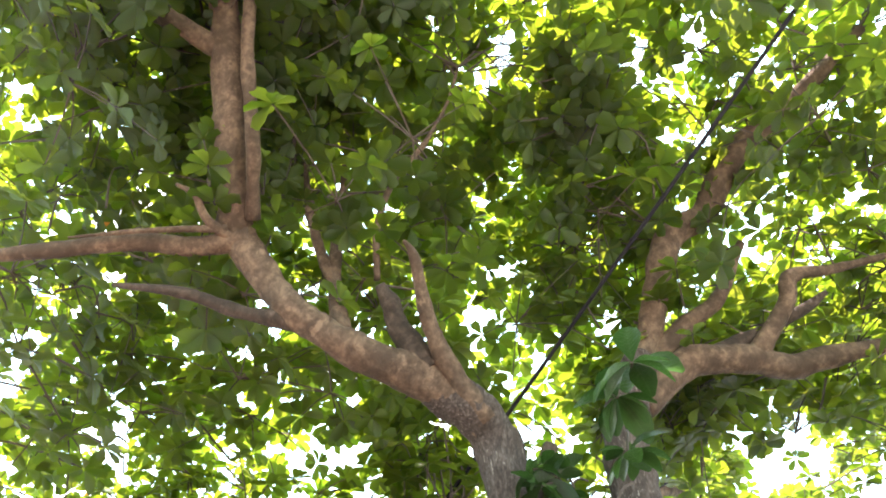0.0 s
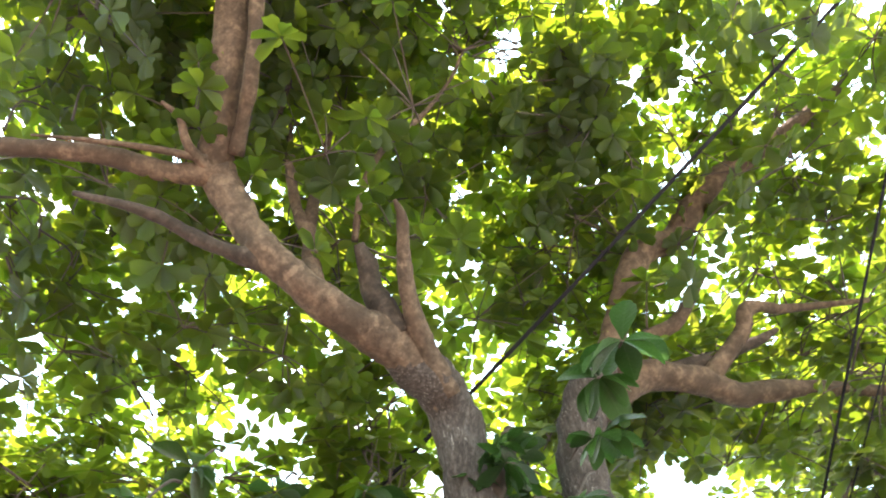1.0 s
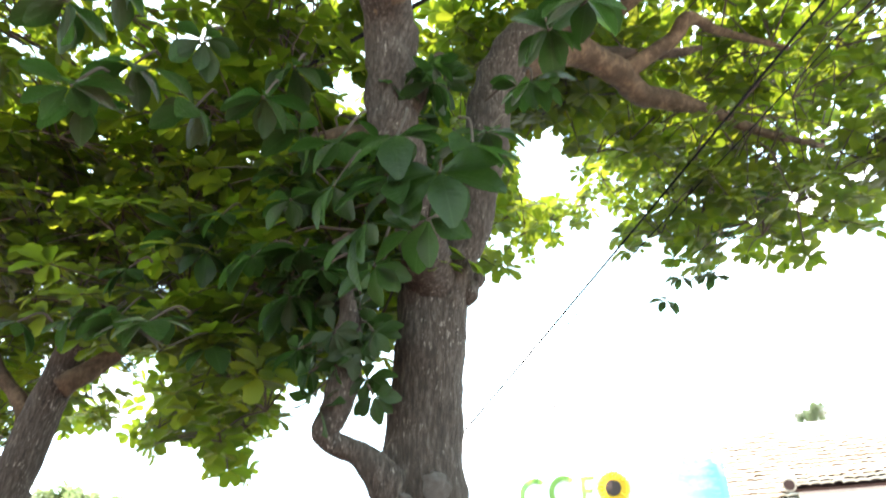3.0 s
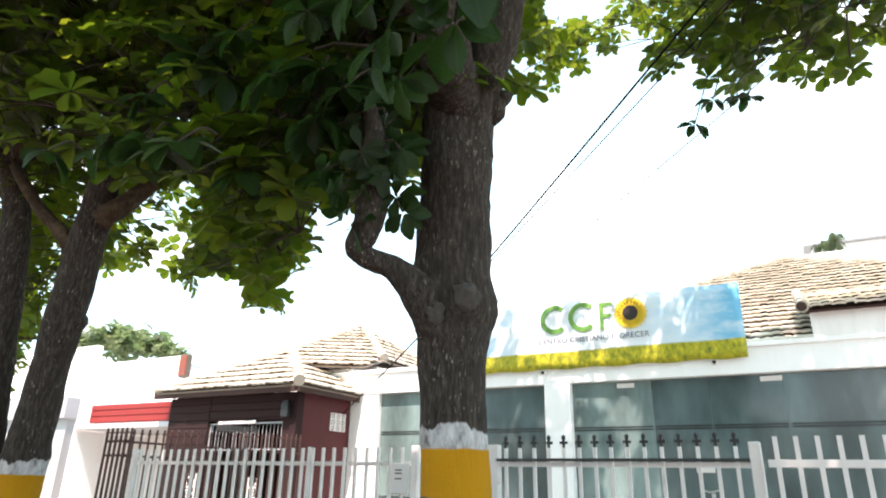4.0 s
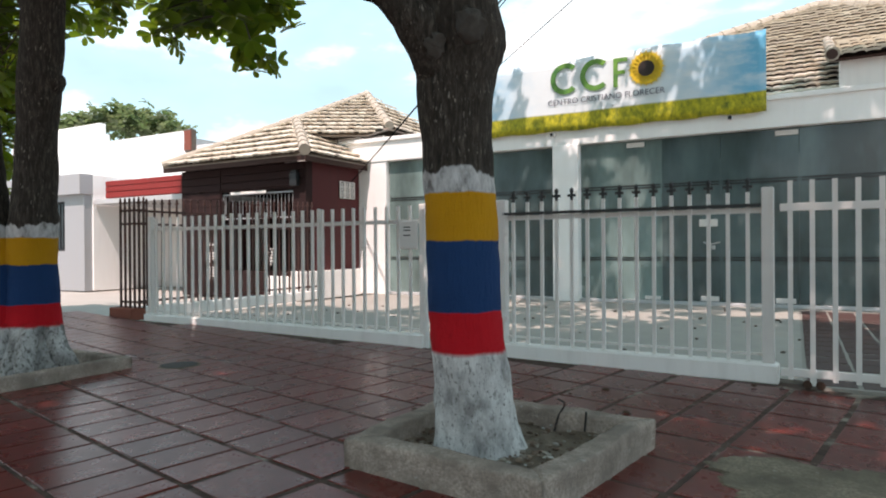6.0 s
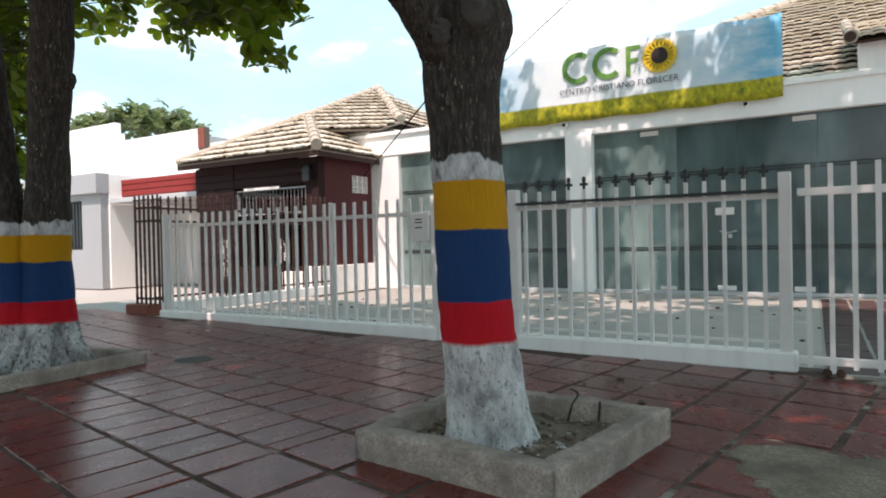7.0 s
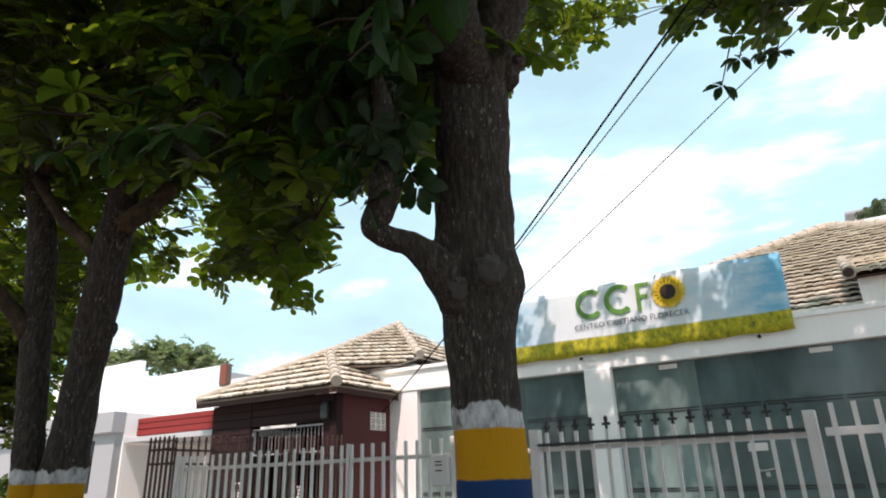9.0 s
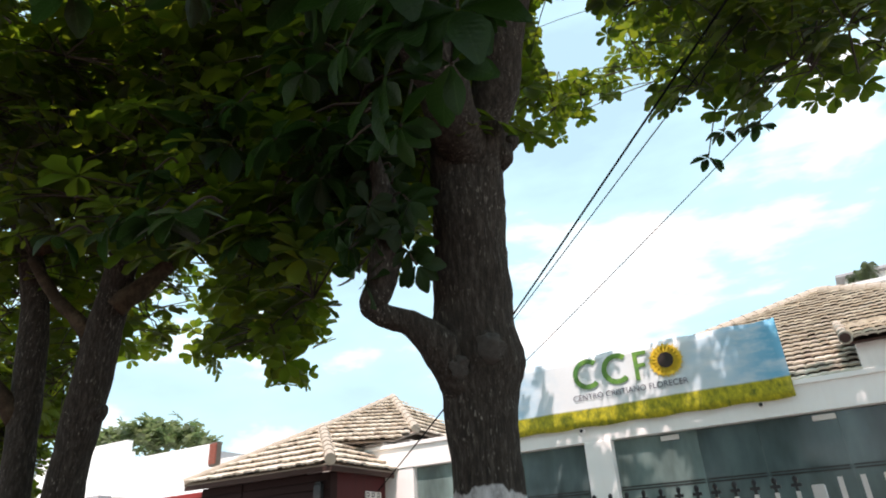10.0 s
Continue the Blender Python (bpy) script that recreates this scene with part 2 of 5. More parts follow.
def worn_concrete(name, c):
    m = Mat(name, 0.93, spec=0.2)
    big, grit = m.noise(3.5, 5.0), m.noise(70, 4.0, rough=0.7)
    col = m.ramp(big, [(0.36, tuple(v * 0.40 for v in c)), (0.52, tuple(v * 0.8 for v in c)), (0.66, c)])
    col = m.mix(m.ramp(m.noise(13, 6.0, rough=0.75), [(0.54, (0, 0, 0)), (0.68, (0.7, 0.7, 0.7))]), col, tuple(v * 0.32 for v in c))
    col = m.mix(m.ramp(m.noise(22, 4.0), [(0.66, (0, 0, 0)), (0.74, (0.6, 0.6, 0.6))]), col, (0.62, 0.60, 0.55))
    m.colour(m.mix(m.ramp(grit, [(0.38, (0.85, 0.85, 0.85)), (0.60, (0.0, 0.0, 0.0))]), col, tuple(v * 0.45 for v in c)))
    return m.bump(m.math("ADD", grit, m.math("MULTIPLY", m.noise(16, 5.0), 1.2)), 0.8, 0.012).m


M_kerb = worn_concrete("cast_concrete", (0.58, 0.46, 0.39))
M_court = plain("courtyard_concrete", (0.45, 0.415, 0.37), 0.9, var=0.35, scale=2.6, bump=0.4)
M_mortar = plain("mortar", (0.19, 0.155, 0.125), 0.9, var=0.6, scale=8, bump=0.5)
M_joint = Mat("paving_joint", 0.92, spec=0.15)
M_joint.colour(M_joint.mix(M_joint.ramp(M_joint.noise(3.2, 6.0, rough=0.7), [(0.54, (0, 0, 0)), (0.64, (0.85, 0.85, 0.85))]),
                           M_joint.ramp(M_joint.noise(14, 4.0), [(0.35, (0.055, 0.034, 0.028)), (0.65, (0.12, 0.075, 0.060))]), (0.36, 0.31, 0.26)))
M_joint = M_joint.bump(M_joint.noise(40, 4.0), 0.5, 0.005).m
M_patch = worn_concrete("cement_patch", (0.33, 0.265, 0.195))
M_tile = tile_material("clay_paving", (0.195, 0.027, 0.019), (0.118, 0.022, 0.017), (0.085, 0.033, 0.028))
M_path_tile = plain("brown_floor_tile", (0.105, 0.050, 0.042), 0.6, var=0.4, scale=9)
M_path = plain("path_joint", (0.36, 0.33, 0.29), 0.8, var=0.35, scale=5)
M_soil = plain("dry_soil", (0.40, 0.30, 0.22), 0.97, var=0.65, scale=16, bump=0.9, dist=0.02)
M_pebble = Mat("pebble", 0.9)
M_pebble.colour(M_pebble.ramp(M_pebble.random(island=True), [(0.0, (0.09, 0.045, 0.03)), (0.45, (0.20, 0.13, 0.09)), (0.85, (0.27, 0.23, 0.19)), (1.0, (0.42, 0.40, 0.36))]))
M_pebble = M_pebble.m
M_rust = plain("rusty_steel", (0.10, 0.045, 0.028), 0.75, 0.2, var=0.5, scale=25, bump=0.4)
M_road = plain("pale_street", (0.50, 0.465, 0.425), 0.92, var=0.3, scale=1.2, bump=0.4)
M_roof = roof_material("clay_roof_tile")
M_ridge = plain("mortared_ridge", (0.64, 0.55, 0.45), 0.9, var=0.5, scale=6, bump=0.5)
M_deck = plain("roof_bedding", (0.36, 0.30, 0.25), 0.9, var=0.4, scale=7)
M_eave = plain("eave_timber", (0.075, 0.030, 0.022), 0.8, var=0.4, scale=7)
M_iron = plain("cast_iron", (0.045, 0.04, 0.036), 0.7, 0.3, var=0.4, scale=20)
M_glass_dark = glass_material("tinted_glass", (0.125, 0.185, 0.188), 0.10, 0.40)
# same glass in a lighter tint, standing for panes that reflect light
M_glass_reflecting = glass_material("teal_reflecting_glass", (0.25, 0.36, 0.345), 0.26, 0.35)
M_room = plain("room_wall", (0.16, 0.18, 0.18), 0.8, var=0.2, scale=1.5)
M_cable = Mat("cable_rubber", 0.95, spec=0.05)
M_cable = M_cable.colour(M_cable.ramp(M_cable.noise(9), [(0.3, (0.008, 0.008, 0.009)), (0.7, (0.016, 0.016, 0.017))])).m
M_bark_main = bark("painted_trunk_bark", (0.037, 0.029, 0.023), (0.100, 0.084, 0.071), (1.35, 1.252, 1.038, 0.712, 0.525))
M_scar = plain("healed_bark_scar", (0.165, 0.145, 0.125), 0.95, var=0.75, scale=30, bump=1.0, dist=0.01)
M_bark_second = bark("painted_trunk_bark_far", (0.040, 0.031, 0.025), (0.105, 0.088, 0.074), (1.14, 1.05, 0.85, 0.555, 0.39), grime=0.55)
M_bark_limb = bark("limb_bark", (0.080, 0.054, 0.034), (0.150, 0.103, 0.066), None, 13, 1.0)
M_bark_stem = bark("stem_bark", (0.042, 0.031, 0.022), (0.085, 0.062, 0.044), None, 14, 1.0)
M_twig = plain("twig_bark", (0.050, 0.036, 0.024), 0.9, var=0.4, scale=15)
M_leaf = leaf_material("almond_leaf", (0.011, 0.024, 0.007), (0.023, 0.043, 0.011), (0.25, 0.315, 0.022), 0.0002)
def veined(name, base, vein, glow):
    """A near leaf with a pale midrib and side veins, drawn in its own length and width."""
    m = Mat(name, 0.4, spec=0.25)
    r = m.random()
    ax = m.math("ABSOLUTE", m.axis("X"))
    y = m.axis("Y")
    rib = m.math("LESS_THAN", ax, 0.012)
    wave = m.math("SINE", m.math("MULTIPLY", m.math("SUBTRACT", y, m.math("MULTIPLY", ax, 0.75)), 62.0))
    side = m.ramp(wave, [(0.86, (0, 0, 0)), (0.98, (0.32, 0.32, 0.32))])
    col = m.mix(r, tuple(v * 1.15 for v in base), tuple(v * 0.42 for v in base))
    col = m.mix(m.math("MULTIPLY", m.noise(5, 4.0), 0.4), col, tuple(v * k for v, k in zip(base, (1.3, 1.0, 0.5))))
    col = m.mix(side, col, vein)
    col = m.mix(m.math("MULTIPLY", rib, 0.8), col, vein)
    m.colour(col).bump(m.math("SUBTRACT", m.noise(9, 3.0), m.math("MULTIPLY", wave, 0.05)), 0.3, 0.02)
    tr = m.n.new("ShaderNodeBsdfTranslucent")
    tr.inputs["Color"].default_value = (*glow, 1)
    ms = m.n.new("ShaderNodeMixShader")
    ms.inputs["Fac"].default_value = 0.42
    m.link(m.p.outputs["BSDF"], ms.inputs[1])
    m.link(tr.outputs["BSDF"], ms.inputs[2])
    m.link(ms.outputs["Shader"], m.n["Material Output"].inputs["Surface"])
    return m.m


M_leaf_near = veined("veined_almond_leaf", (0.010, 0.032, 0.009), (0.024, 0.055, 0.018), (0.035, 0.105, 0.018))
M_frond = leaf_material("palm_frond", (0.045, 0.060, 0.040), (0.085, 0.105, 0.070), (0.12, 0.15, 0.07), 0.0)
# leaf green paled and greyed, distance haze mixed into the colour
M_leaf_hazed = leaf_material("hazed_leaf", (0.09, 0.12, 0.07), (0.15, 0.19, 0.11), (0.28, 0.34, 0.16), 0.0)
M_dead = plain("dead_leaf", (0.10, 0.055, 0.03), 0.8, var=0.5, scale=30)


# ---- building helpers ----
def part(name, bm, material, parent=None, label="", kind=""):
    """Links a bmesh as one mesh object, under a thing or a part."""
    me = bpy.data.meshes.new(name)
    bm.to_mesh(me)
    bm.free()
    me.materials.append(material)
    ob = new(name, me)
    if parent is not None:
        ob.parent = parent
    return tagged(ob, label, kind=kind)


def thing(name, label, category, group="", at=(0, 0, 0), kind=""):
    ob = new(name)
    ob.location = at
    ob.empty_display_size = 0.1
    return tagged(ob, label, category, group, kind)


def smooth(ob):
    ob.data.shade_smooth()
    return ob


def box(bm, x0, x1, y0, y1, z0, z1, bevel=0.0):
    ret = bmesh.ops.create_cube(bm, size=1.0, matrix=Matrix.LocRotScale(((x0 + x1) / 2, (y0 + y1) / 2, (z0 + z1) / 2), None, (x1 - x0, y1 - y0, z1 - z0)))
    if bevel:
        edges = list({e for v in ret["verts"] for e in v.link_edges})
        bmesh.ops.bevel(bm, geom=edges, offset=bevel, segments=1, affect="EDGES")
    return bm


def boxes(*rows, bevel=0.0):
    bm = bmesh.new()
    for r in rows:
        box(bm, *r, bevel=bevel)
    return bm


def catmull(points, steps):
    """A smooth line through the points, each (x, y, z, radius)."""
    p = [np.array(q, float) for q in points]
    p = [2 * p[0] - p[1]] + p + [2 * p[-1] - p[-2]]
    out = []
    for i in range(1, len(p) - 2):
        for s in range(steps):
            t = s / steps
            out.append(0.5 * (2 * p[i] + (p[i + 1] - p[i - 1]) * t + (2 * p[i - 1] - 5 * p[i] + 4 * p[i + 1] - p[i + 2]) * t * t
                              + (3 * p[i] - p[i - 1] - 3 * p[i + 1] + p[i + 2]) * t ** 3))
    out.append(p[-2])
    return out


def tube(bm, points, steps=6, sides=12, rough=0.0, grain=3.0, cap=True):
    """A tapered, slightly lumpy tube along a smooth line."""
    line = catmull(points, steps)
    rings = []
    side = None
    for i, q in enumerate(line):
        a, b = line[max(i - 1, 0)], line[min(i + 1, len(line) - 1)]
        way = Vector((b - a)[:3]).normalized()
        if side is None:
            side = way.orthogonal().normalized()
        side = (side - way * side.dot(way)).normalized()
        other = way.cross(side)
        ring = []
        for k in range(sides):
            ang = 2 * math.pi * k / sides
            out = side * math.cos(ang) + other * math.sin(ang)
            at = Vector(q[:3])
            r = q[3]
            if rough:
                r *= 1 + rough * noise.noise((at + out * r) * grain) + 0.5 * rough * noise.noise((at + out * r) * grain * 3.1)
            ring.append(bm.verts.new(at + out * max(r, 0.001)))
        rings.append(ring)
    for r0, r1 in zip(rings, rings[1:]):
        for k in range(sides):
            bm.faces.new((r0[k], r0[(k + 1) % sides], r1[(k + 1) % sides], r1[k]))
    if cap:
        bm.faces.new(list(reversed(rings[0])))
        bm.faces.new(rings[-1])
    return bm


def lump(bm, centre, radius, squash=(1, 1, 1), rough=0.25, level=2):
    ret = bmesh.ops.create_icosphere(bm, subdivisions=level, radius=1.0)
    for v in ret["verts"]:
        n = v.co.copy()
        v.co = Vector(centre) + Vector([c * s for c, s in zip(n, squash)]) * radius * (1 + rough * noise.noise(n * 1.7 + Vector(centre) * 3))
    return bm


def disc(bm, centre, radius, depth, sides=24, axis="Z"):
    turn = {"Z": None, "Y": Euler((math.pi / 2, 0, 0)), "X": Euler((0, math.pi / 2, 0))}[axis]
    bmesh.ops.create_cone(bm, cap_ends=True, segments=sides, radius1=radius, radius2=radius, depth=depth, matrix=Matrix.LocRotScale(centre, turn, None))
    return bm


def mesh_from(name, verts, faces, material, parent=None, label="", kind=""):
    me = bpy.data.meshes.new(name)
    me.from_pydata(verts, [], faces)
    me.materials.append(material)
    ob = new(name, me)
    if parent is not None:
        ob.parent = parent
    return tagged(ob, label, kind=kind)


# ---- ground ----
ground = part("ground", boxes((-400, 400, -300, 500, -0.30, -0.03)), M_road)
tagged(ground, "pale sunlit street surface round the houses", "ground", kind="structure")
court = part("courtyard_floor", boxes((-7.75, 0.12, 0.16, 6.05, -0.03, 0.022)), M_court)
tagged(court, "dusty pale concrete forecourt behind the white fence", "floor", kind="structure")
path = part("entrance_path", boxes((0.12, 4.5, -0.02, 6.05, -0.03, 0.018)), M_path)
tagged(path, "dark red tiled entrance path behind the gate", "path", kind="structure")
# added out of view: blocks low blue sky and bounces warmer light
opposite = part("unseen_bounce_wall", boxes((-45, 35, -17.0, -16.6, -0.03, 3.8)), painted_wall("cream_render", (0.74, 0.66, 0.56), amount=0.3))
tagged(opposite, "unseen cream wall added across the street to warm the shade", "wall", kind="structure")
pavement = part("pavement", boxes((-9.4, 4.5, -9.0, 0.12, -0.05, 0.0)), M_joint)
pavement.rotation_euler.y = 0.0125                  # rises gently towards the far houses
tagged(pavement, "dark red clay tile pavement with grey cement joints", "pavement", kind="structure")

# ---- white shop building ----
FRONT = 6.0
building = thing("white_building", "single-storey white building with tinted glass front and clay roof", "building", at=(-3, 6.2, 0))


def under(ob, parent):
    """Keeps a part where it was modelled, though its thing stands elsewhere."""
    ob.parent = parent
    top = parent
    while top.parent is not None:
        top = top.parent
    ob.matrix_parent_inverse = Matrix.Translation(-Vector(top.location)) if parent is top else Matrix.Identity(4)
    return ob


def bpart(name, bm, material, parent, label="", kind=""):
    return under(part(name, bm, material, None, label, kind), parent)


bpart("beam", boxes((-8.72, 6.2, FRONT, FRONT + 0.22, 2.84, 3.26), (-8.74, 6.2, FRONT - 0.05, FRONT + 0.24, 3.26, 3.34), bevel=0.008), M_white_clean, building, "white painted concrete beam")
bpart("corner_pilaster", boxes((-8.45, -7.50, FRONT + 0.02, FRONT + 0.36, 0.02, 2.84), bevel=0.01), M_white_clean, building)
bpart("pillar", boxes((-3.80, -3.32, FRONT - 0.04, FRONT + 0.34, 0.02, 2.84), bevel=0.01), M_white_clean, building)
bpart("sill", boxes((-7.5, 4.0, FRONT + 0.03, FRONT + 0.3, 0.022, 0.075), bevel=0.006), M_grey_wall, building)
bpart("side_wall", boxes((-8.72, -8.5, FRONT + 0.4, 15.0, 0.0, 3.2), (6.0, 6.2, FRONT + 0.3, 15.0, 0.0, 3.2), (-8.72, 6.2, 15.0, 15.2, 0.0, 3.2)), M_white, building)
bpart("right_pier", boxes((3.6, 6.2, FRONT + 0.02, FRONT + 0.3, 0.02, 2.84)), M_white, building)
bpart("room_floor", boxes((-8.5, 6.0, FRONT + 0.3, 15.0, 0.0, 0.03)), M_grey_wall, building)
bpart("room_ceiling", boxes((-8.5, 6.0, FRONT + 0.22, 15.0, 2.86, 2.96)), M_room, building)
bpart("room_partition", boxes((-8.5, 6.0, 9.4, 9.5, 0.03, 2.86)), M_room, building)
panes = [(-7.48, -6.30, M_glass_reflecting), (-6.28, -5.10, M_glass_dark), (-5.08, -3.87, M_glass_dark), (-3.34, -1.92, M_glass_reflecting), (-1.90, -1.00, M_glass_dark),
         (-0.98, 0.12, M_glass_dark), (0.14, 1.50, M_glass_dark), (1.52, 3.58, M_glass_dark)]
for a, b, mat in panes:
    pane = bpart("glass_pane", boxes((a - 0.008, b + 0.008, FRONT + 0.14, FRONT + 0.152, 0.08, 2.83)), mat, building)
    for z in (0.755, 0.795, 2.00, 2.045):
        bpart("stripe", boxes((a + 0.02, b - 0.02, FRONT + 0.134, FRONT + 0.1385, z, z + 0.022)), M_metal_black, pane, "black film stripe")
for x0, x1, z0, z1 in ((-1.30, -1.02, 0.09, 0.17), (-0.20, 0.08, 0.09, 0.17), (-2.2, -1.94, 0.09, 0.15), (-1.32, -1.04, 1.32, 1.44), (-0.2, 0.12, 2.72, 2.80), (-2.5, -2.2, 2.72, 2.80)):
    bpart("patch_fitting", boxes((x0, x1, FRONT + 0.11, FRONT + 0.16, z0, z1), bevel=0.006), M_metal_white, building, "white metal glass-door fitting")
bm = bmesh.new()
tube(bm, [(-1.25, 6.09, 1.06, 0.012), (-1.15, 6.06, 1.03, 0.012), (-1.0, 6.09, 1.06, 0.012)], 5, 8)
bpart("door_chain", bm, M_steel, building, "steel door chain")
bpart("padlock", boxes((-1.13, -1.07, 6.04, 6.08, 0.94, 1.01), bevel=0.01), M_steel, building)


def roof_face(name, poly, parent, across=0.155, length=0.335, near=None):
    """Rows of overlapping half-round clay tiles on a flat sloped face, kept within its outline;
    near: the stretch of x whose lowest courses are tiles of their own."""
    pts = [Vector(p) for p in poly]
    out = (pts[1] - pts[0]).cross(pts[2] - pts[0]).normalized()
    if out.z < 0:
        out = -out
    along = Vector((0, 0, 1)).cross(out).normalized()
    up = out.cross(along).normalized()
    flat = [((p - pts[0]).dot(along), (p - pts[0]).dot(up)) for p in pts]

    def inside(u, v):
        hit = False
        for (a, b), (c, d) in zip(flat, flat[1:] + flat[:1]):
            if (b > v) != (d > v) and u < (c - a) * (v - b) / (d - b) + a:
                hit = not hit
        return hit

    rng = random.Random(11)
    verts, faces, singles = [], [], 0
    u0, u1 = min(f[0] for f in flat), max(f[0] for f in flat)
    v0, v1 = min(f[1] for f in flat), max(f[1] for f in flat)
    seg = 5
    for j in range(int((v1 - v0) / length) + 1):
        for i in range(int((u1 - u0) / across) + 1):
            u, v = u0 + (i + 0.5) * across, v0 + j * length
            if not inside(u, v + length * 0.35):
                continue
            start, base = len(verts), len(verts)
            first_face = len(faces)
            lift = 0.034 + rng.random() * 0.020
            du, dv, tilt = (rng.random() - 0.5) * 0.018, (rng.random() - 0.5) * 0.03, (rng.random() - 0.5) * 0.02
            for vv, rr, hh, sh in ((v - 0.05 + dv, across * 0.58, 0.032 + lift, tilt), (v + length + dv, across * 0.52, 0.0, -tilt)):
                for k in range(seg + 1):
                    ang = math.pi * k / seg
                    verts.append(pts[0] + along * (u + du + sh - math.cos(ang) * rr) + up * vv + out * (math.sin(ang) * rr * 0.27 + hh))
            for k in range(seg):
                faces.append((base + k, base + k + 1, base + seg + 2 + k, base + seg + 1 + k))
            lip = len(verts)
            for k in range(seg + 1):
                verts.append(verts[base + k] - out * 0.034)
            for k in range(seg):
                faces.append((base + k + 1, base + k, lip + k, lip + k + 1))
            if near and singles < 280 and near[0] < verts[start].x < near[1]:
                under(mesh_from("roof_tile", verts[start:], [tuple(i - start for i in f) for f in faces[first_face:]], M_roof), parent)
                del verts[start:], faces[first_face:]
                singles += 1
    ob = mesh_from(name, verts, faces, M_roof, None, "", "stuff")
    return under(ob, parent)


def face(name, pts, material, parent, thick=0.05):
    """A flat slab under the tiles."""
    n = (Vector(pts[1]) - Vector(pts[0])).cross(Vector(pts[2]) - Vector(pts[0])).normalized()
    if n.z < 0:
        n = -n
    bm = bmesh.new()
    top = [bm.verts.new(Vector(p) - n * 0.012) for p in pts]
    low = [bm.verts.new(Vector(p) - n * thick) for p in pts]
    bm.faces.new(top)
    bm.faces.new(list(reversed(low)))
    for i in range(len(pts)):
        j = (i + 1) % len(pts)
        bm.faces.new((top[j], top[i], low[i], low[j]))
    bmesh.ops.recalc_face_normals(bm, faces=bm.faces)
    return under(part(name, bm, material), parent)


def ridge_line(name, a, b, parent, r=0.115, step=0.38, mat=None):
    """A row of overlapping ridge tiles bedded in mortar."""
    a, b = Vector(a), Vector(b)
    n = max(2, int((b - a).length / step))
    for i in range(n):
        bm = bmesh.new()
        p, q = a.lerp(b, i / n), a.lerp(b, (i + 1.12) / n)
        tube(bm, [(*p, r * 1.08), (*p.lerp(q, 0.5), r), (*q, r * 0.88)], 2, 10, 0.06, 5)
        under(part("ridge_tile", bm, mat or M_ridge), parent)


# main roof: a broad pyramid of four hips
SL = 0.505
EZ, EY, RY = 3.32, 6.12, 13.32
RZ = EZ + (RY - EY) * SL
HX = -6.6                                      # eave corner of the hip
TX = HX + (RY - EY)                            # peak
RX = 2 * TX - HX                               # eave corner of the other hip
for poly in ([(HX, EY, EZ), (RX, EY, EZ), (TX, RY, RZ)], [(HX, 2 * RY - EY, EZ), (HX, EY, EZ), (TX, RY, RZ)]):
    face("roof_deck", poly, M_deck, building)
    roof_face("roof_tiles", poly, building, near=(-1.2, 1.6) if poly[0][1] == EY else None)
for poly in ([(RX, EY, EZ), (RX, 2 * RY - EY, EZ), (TX, RY, RZ)], [(RX, 2 * RY - EY, EZ), (HX, 2 * RY - EY, EZ), (TX, RY, RZ)]):
    face("roof_deck", poly, M_deck, building)
ridge_line("hip_ridge", (HX, EY, EZ + 0.05), (TX, RY, RZ + 0.05), building)
ridge_line("hip_ridge", (RX, EY, EZ + 0.05), (TX, RY, RZ + 0.05), building)
face("flat_roof", [(-8.7, 6.25, 2.98), (HX + 0.1, 6.25, 2.98), (HX + 0.1, 15, 2.98), (-8.7, 15, 2.98)], M_grey_wall, building)
# the right wing's gable wall and small roof
bpart("wing_wall", boxes((0.66, 6.2, FRONT - 0.02, FRONT + 0.2, 3.344, 3.75)), M_white, building)
wing = [(0.52, FRONT - 0.16, 3.75), (6.2, FRONT - 0.16, 3.75), (6.2, FRONT + 1.4, 4.39), (0.52, FRONT + 1.4, 4.39)]
roof_face("wing_tiles", wing, building)
face("wing_deck", wing, M_eave, building)
ridge_line("verge_tiles", (0.56, FRONT - 0.2, 3.80), (0.56, FRONT + 1.4, 4.45), building, 0.078)
bpart("verge_tile", disc(bmesh.new(), (0.56, FRONT - 0.215, 3.80), 0.098, 0.05, 16, "Y"), M_ridge, building)
# no hollow is modelled: a dark disc gives its shade
bpart("hollow_shade_disc", disc(bmesh.new(), (0.555, FRONT - 0.236, 3.795), 0.076, 0.02, 16, "Y"), M_eave, building, "dark disc for the shade inside the open tile end")
bpart("roof_parapet", boxes((1.25, 2.6, 16.0, 16.3, 5.0, 7.75), (1.15, 2.7, 15.95, 16.35, 7.75, 7.85)), M_white_clean, building)

# ---- maroon house ----
house = thing("maroon_house", "low maroon house with pale clay tile hip roofs", "house", at=(-10.5, 5.5, 0))
EV, CX, LX, HY = 2.80, -8.05, -12.10, 4.0
half = (CX - LX) / 2
K = 0.56
AX, AY, AZ = CX - half, HY + half, EV + half * K
# front wall and boards carry the eave's shade in their colour
bpart("front_wall", boxes((LX + 0.25, -10.60, 4.30, 4.50, 0.0, 2.70), (-10.60, -8.62, 4.30, 4.50, 2.20, 2.70), (-10.60, -8.62, 4.30, 4.50, 0.0, 0.55), (-8.62, -8.30, 4.30, 4.50, 0.0, 2.70)), M_maroon_shaded, house)
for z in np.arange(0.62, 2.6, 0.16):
    bpart("board", boxes((LX + 0.27, -10.62, 4.275, 4.302, z, z + 0.145), bevel=0.006), M_maroon_shaded, house)
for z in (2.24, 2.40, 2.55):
    bpart("board", boxes((-10.60, -8.32, 4.275, 4.302, z, z + 0.13), bevel=0.006), M_maroon_shaded, house)
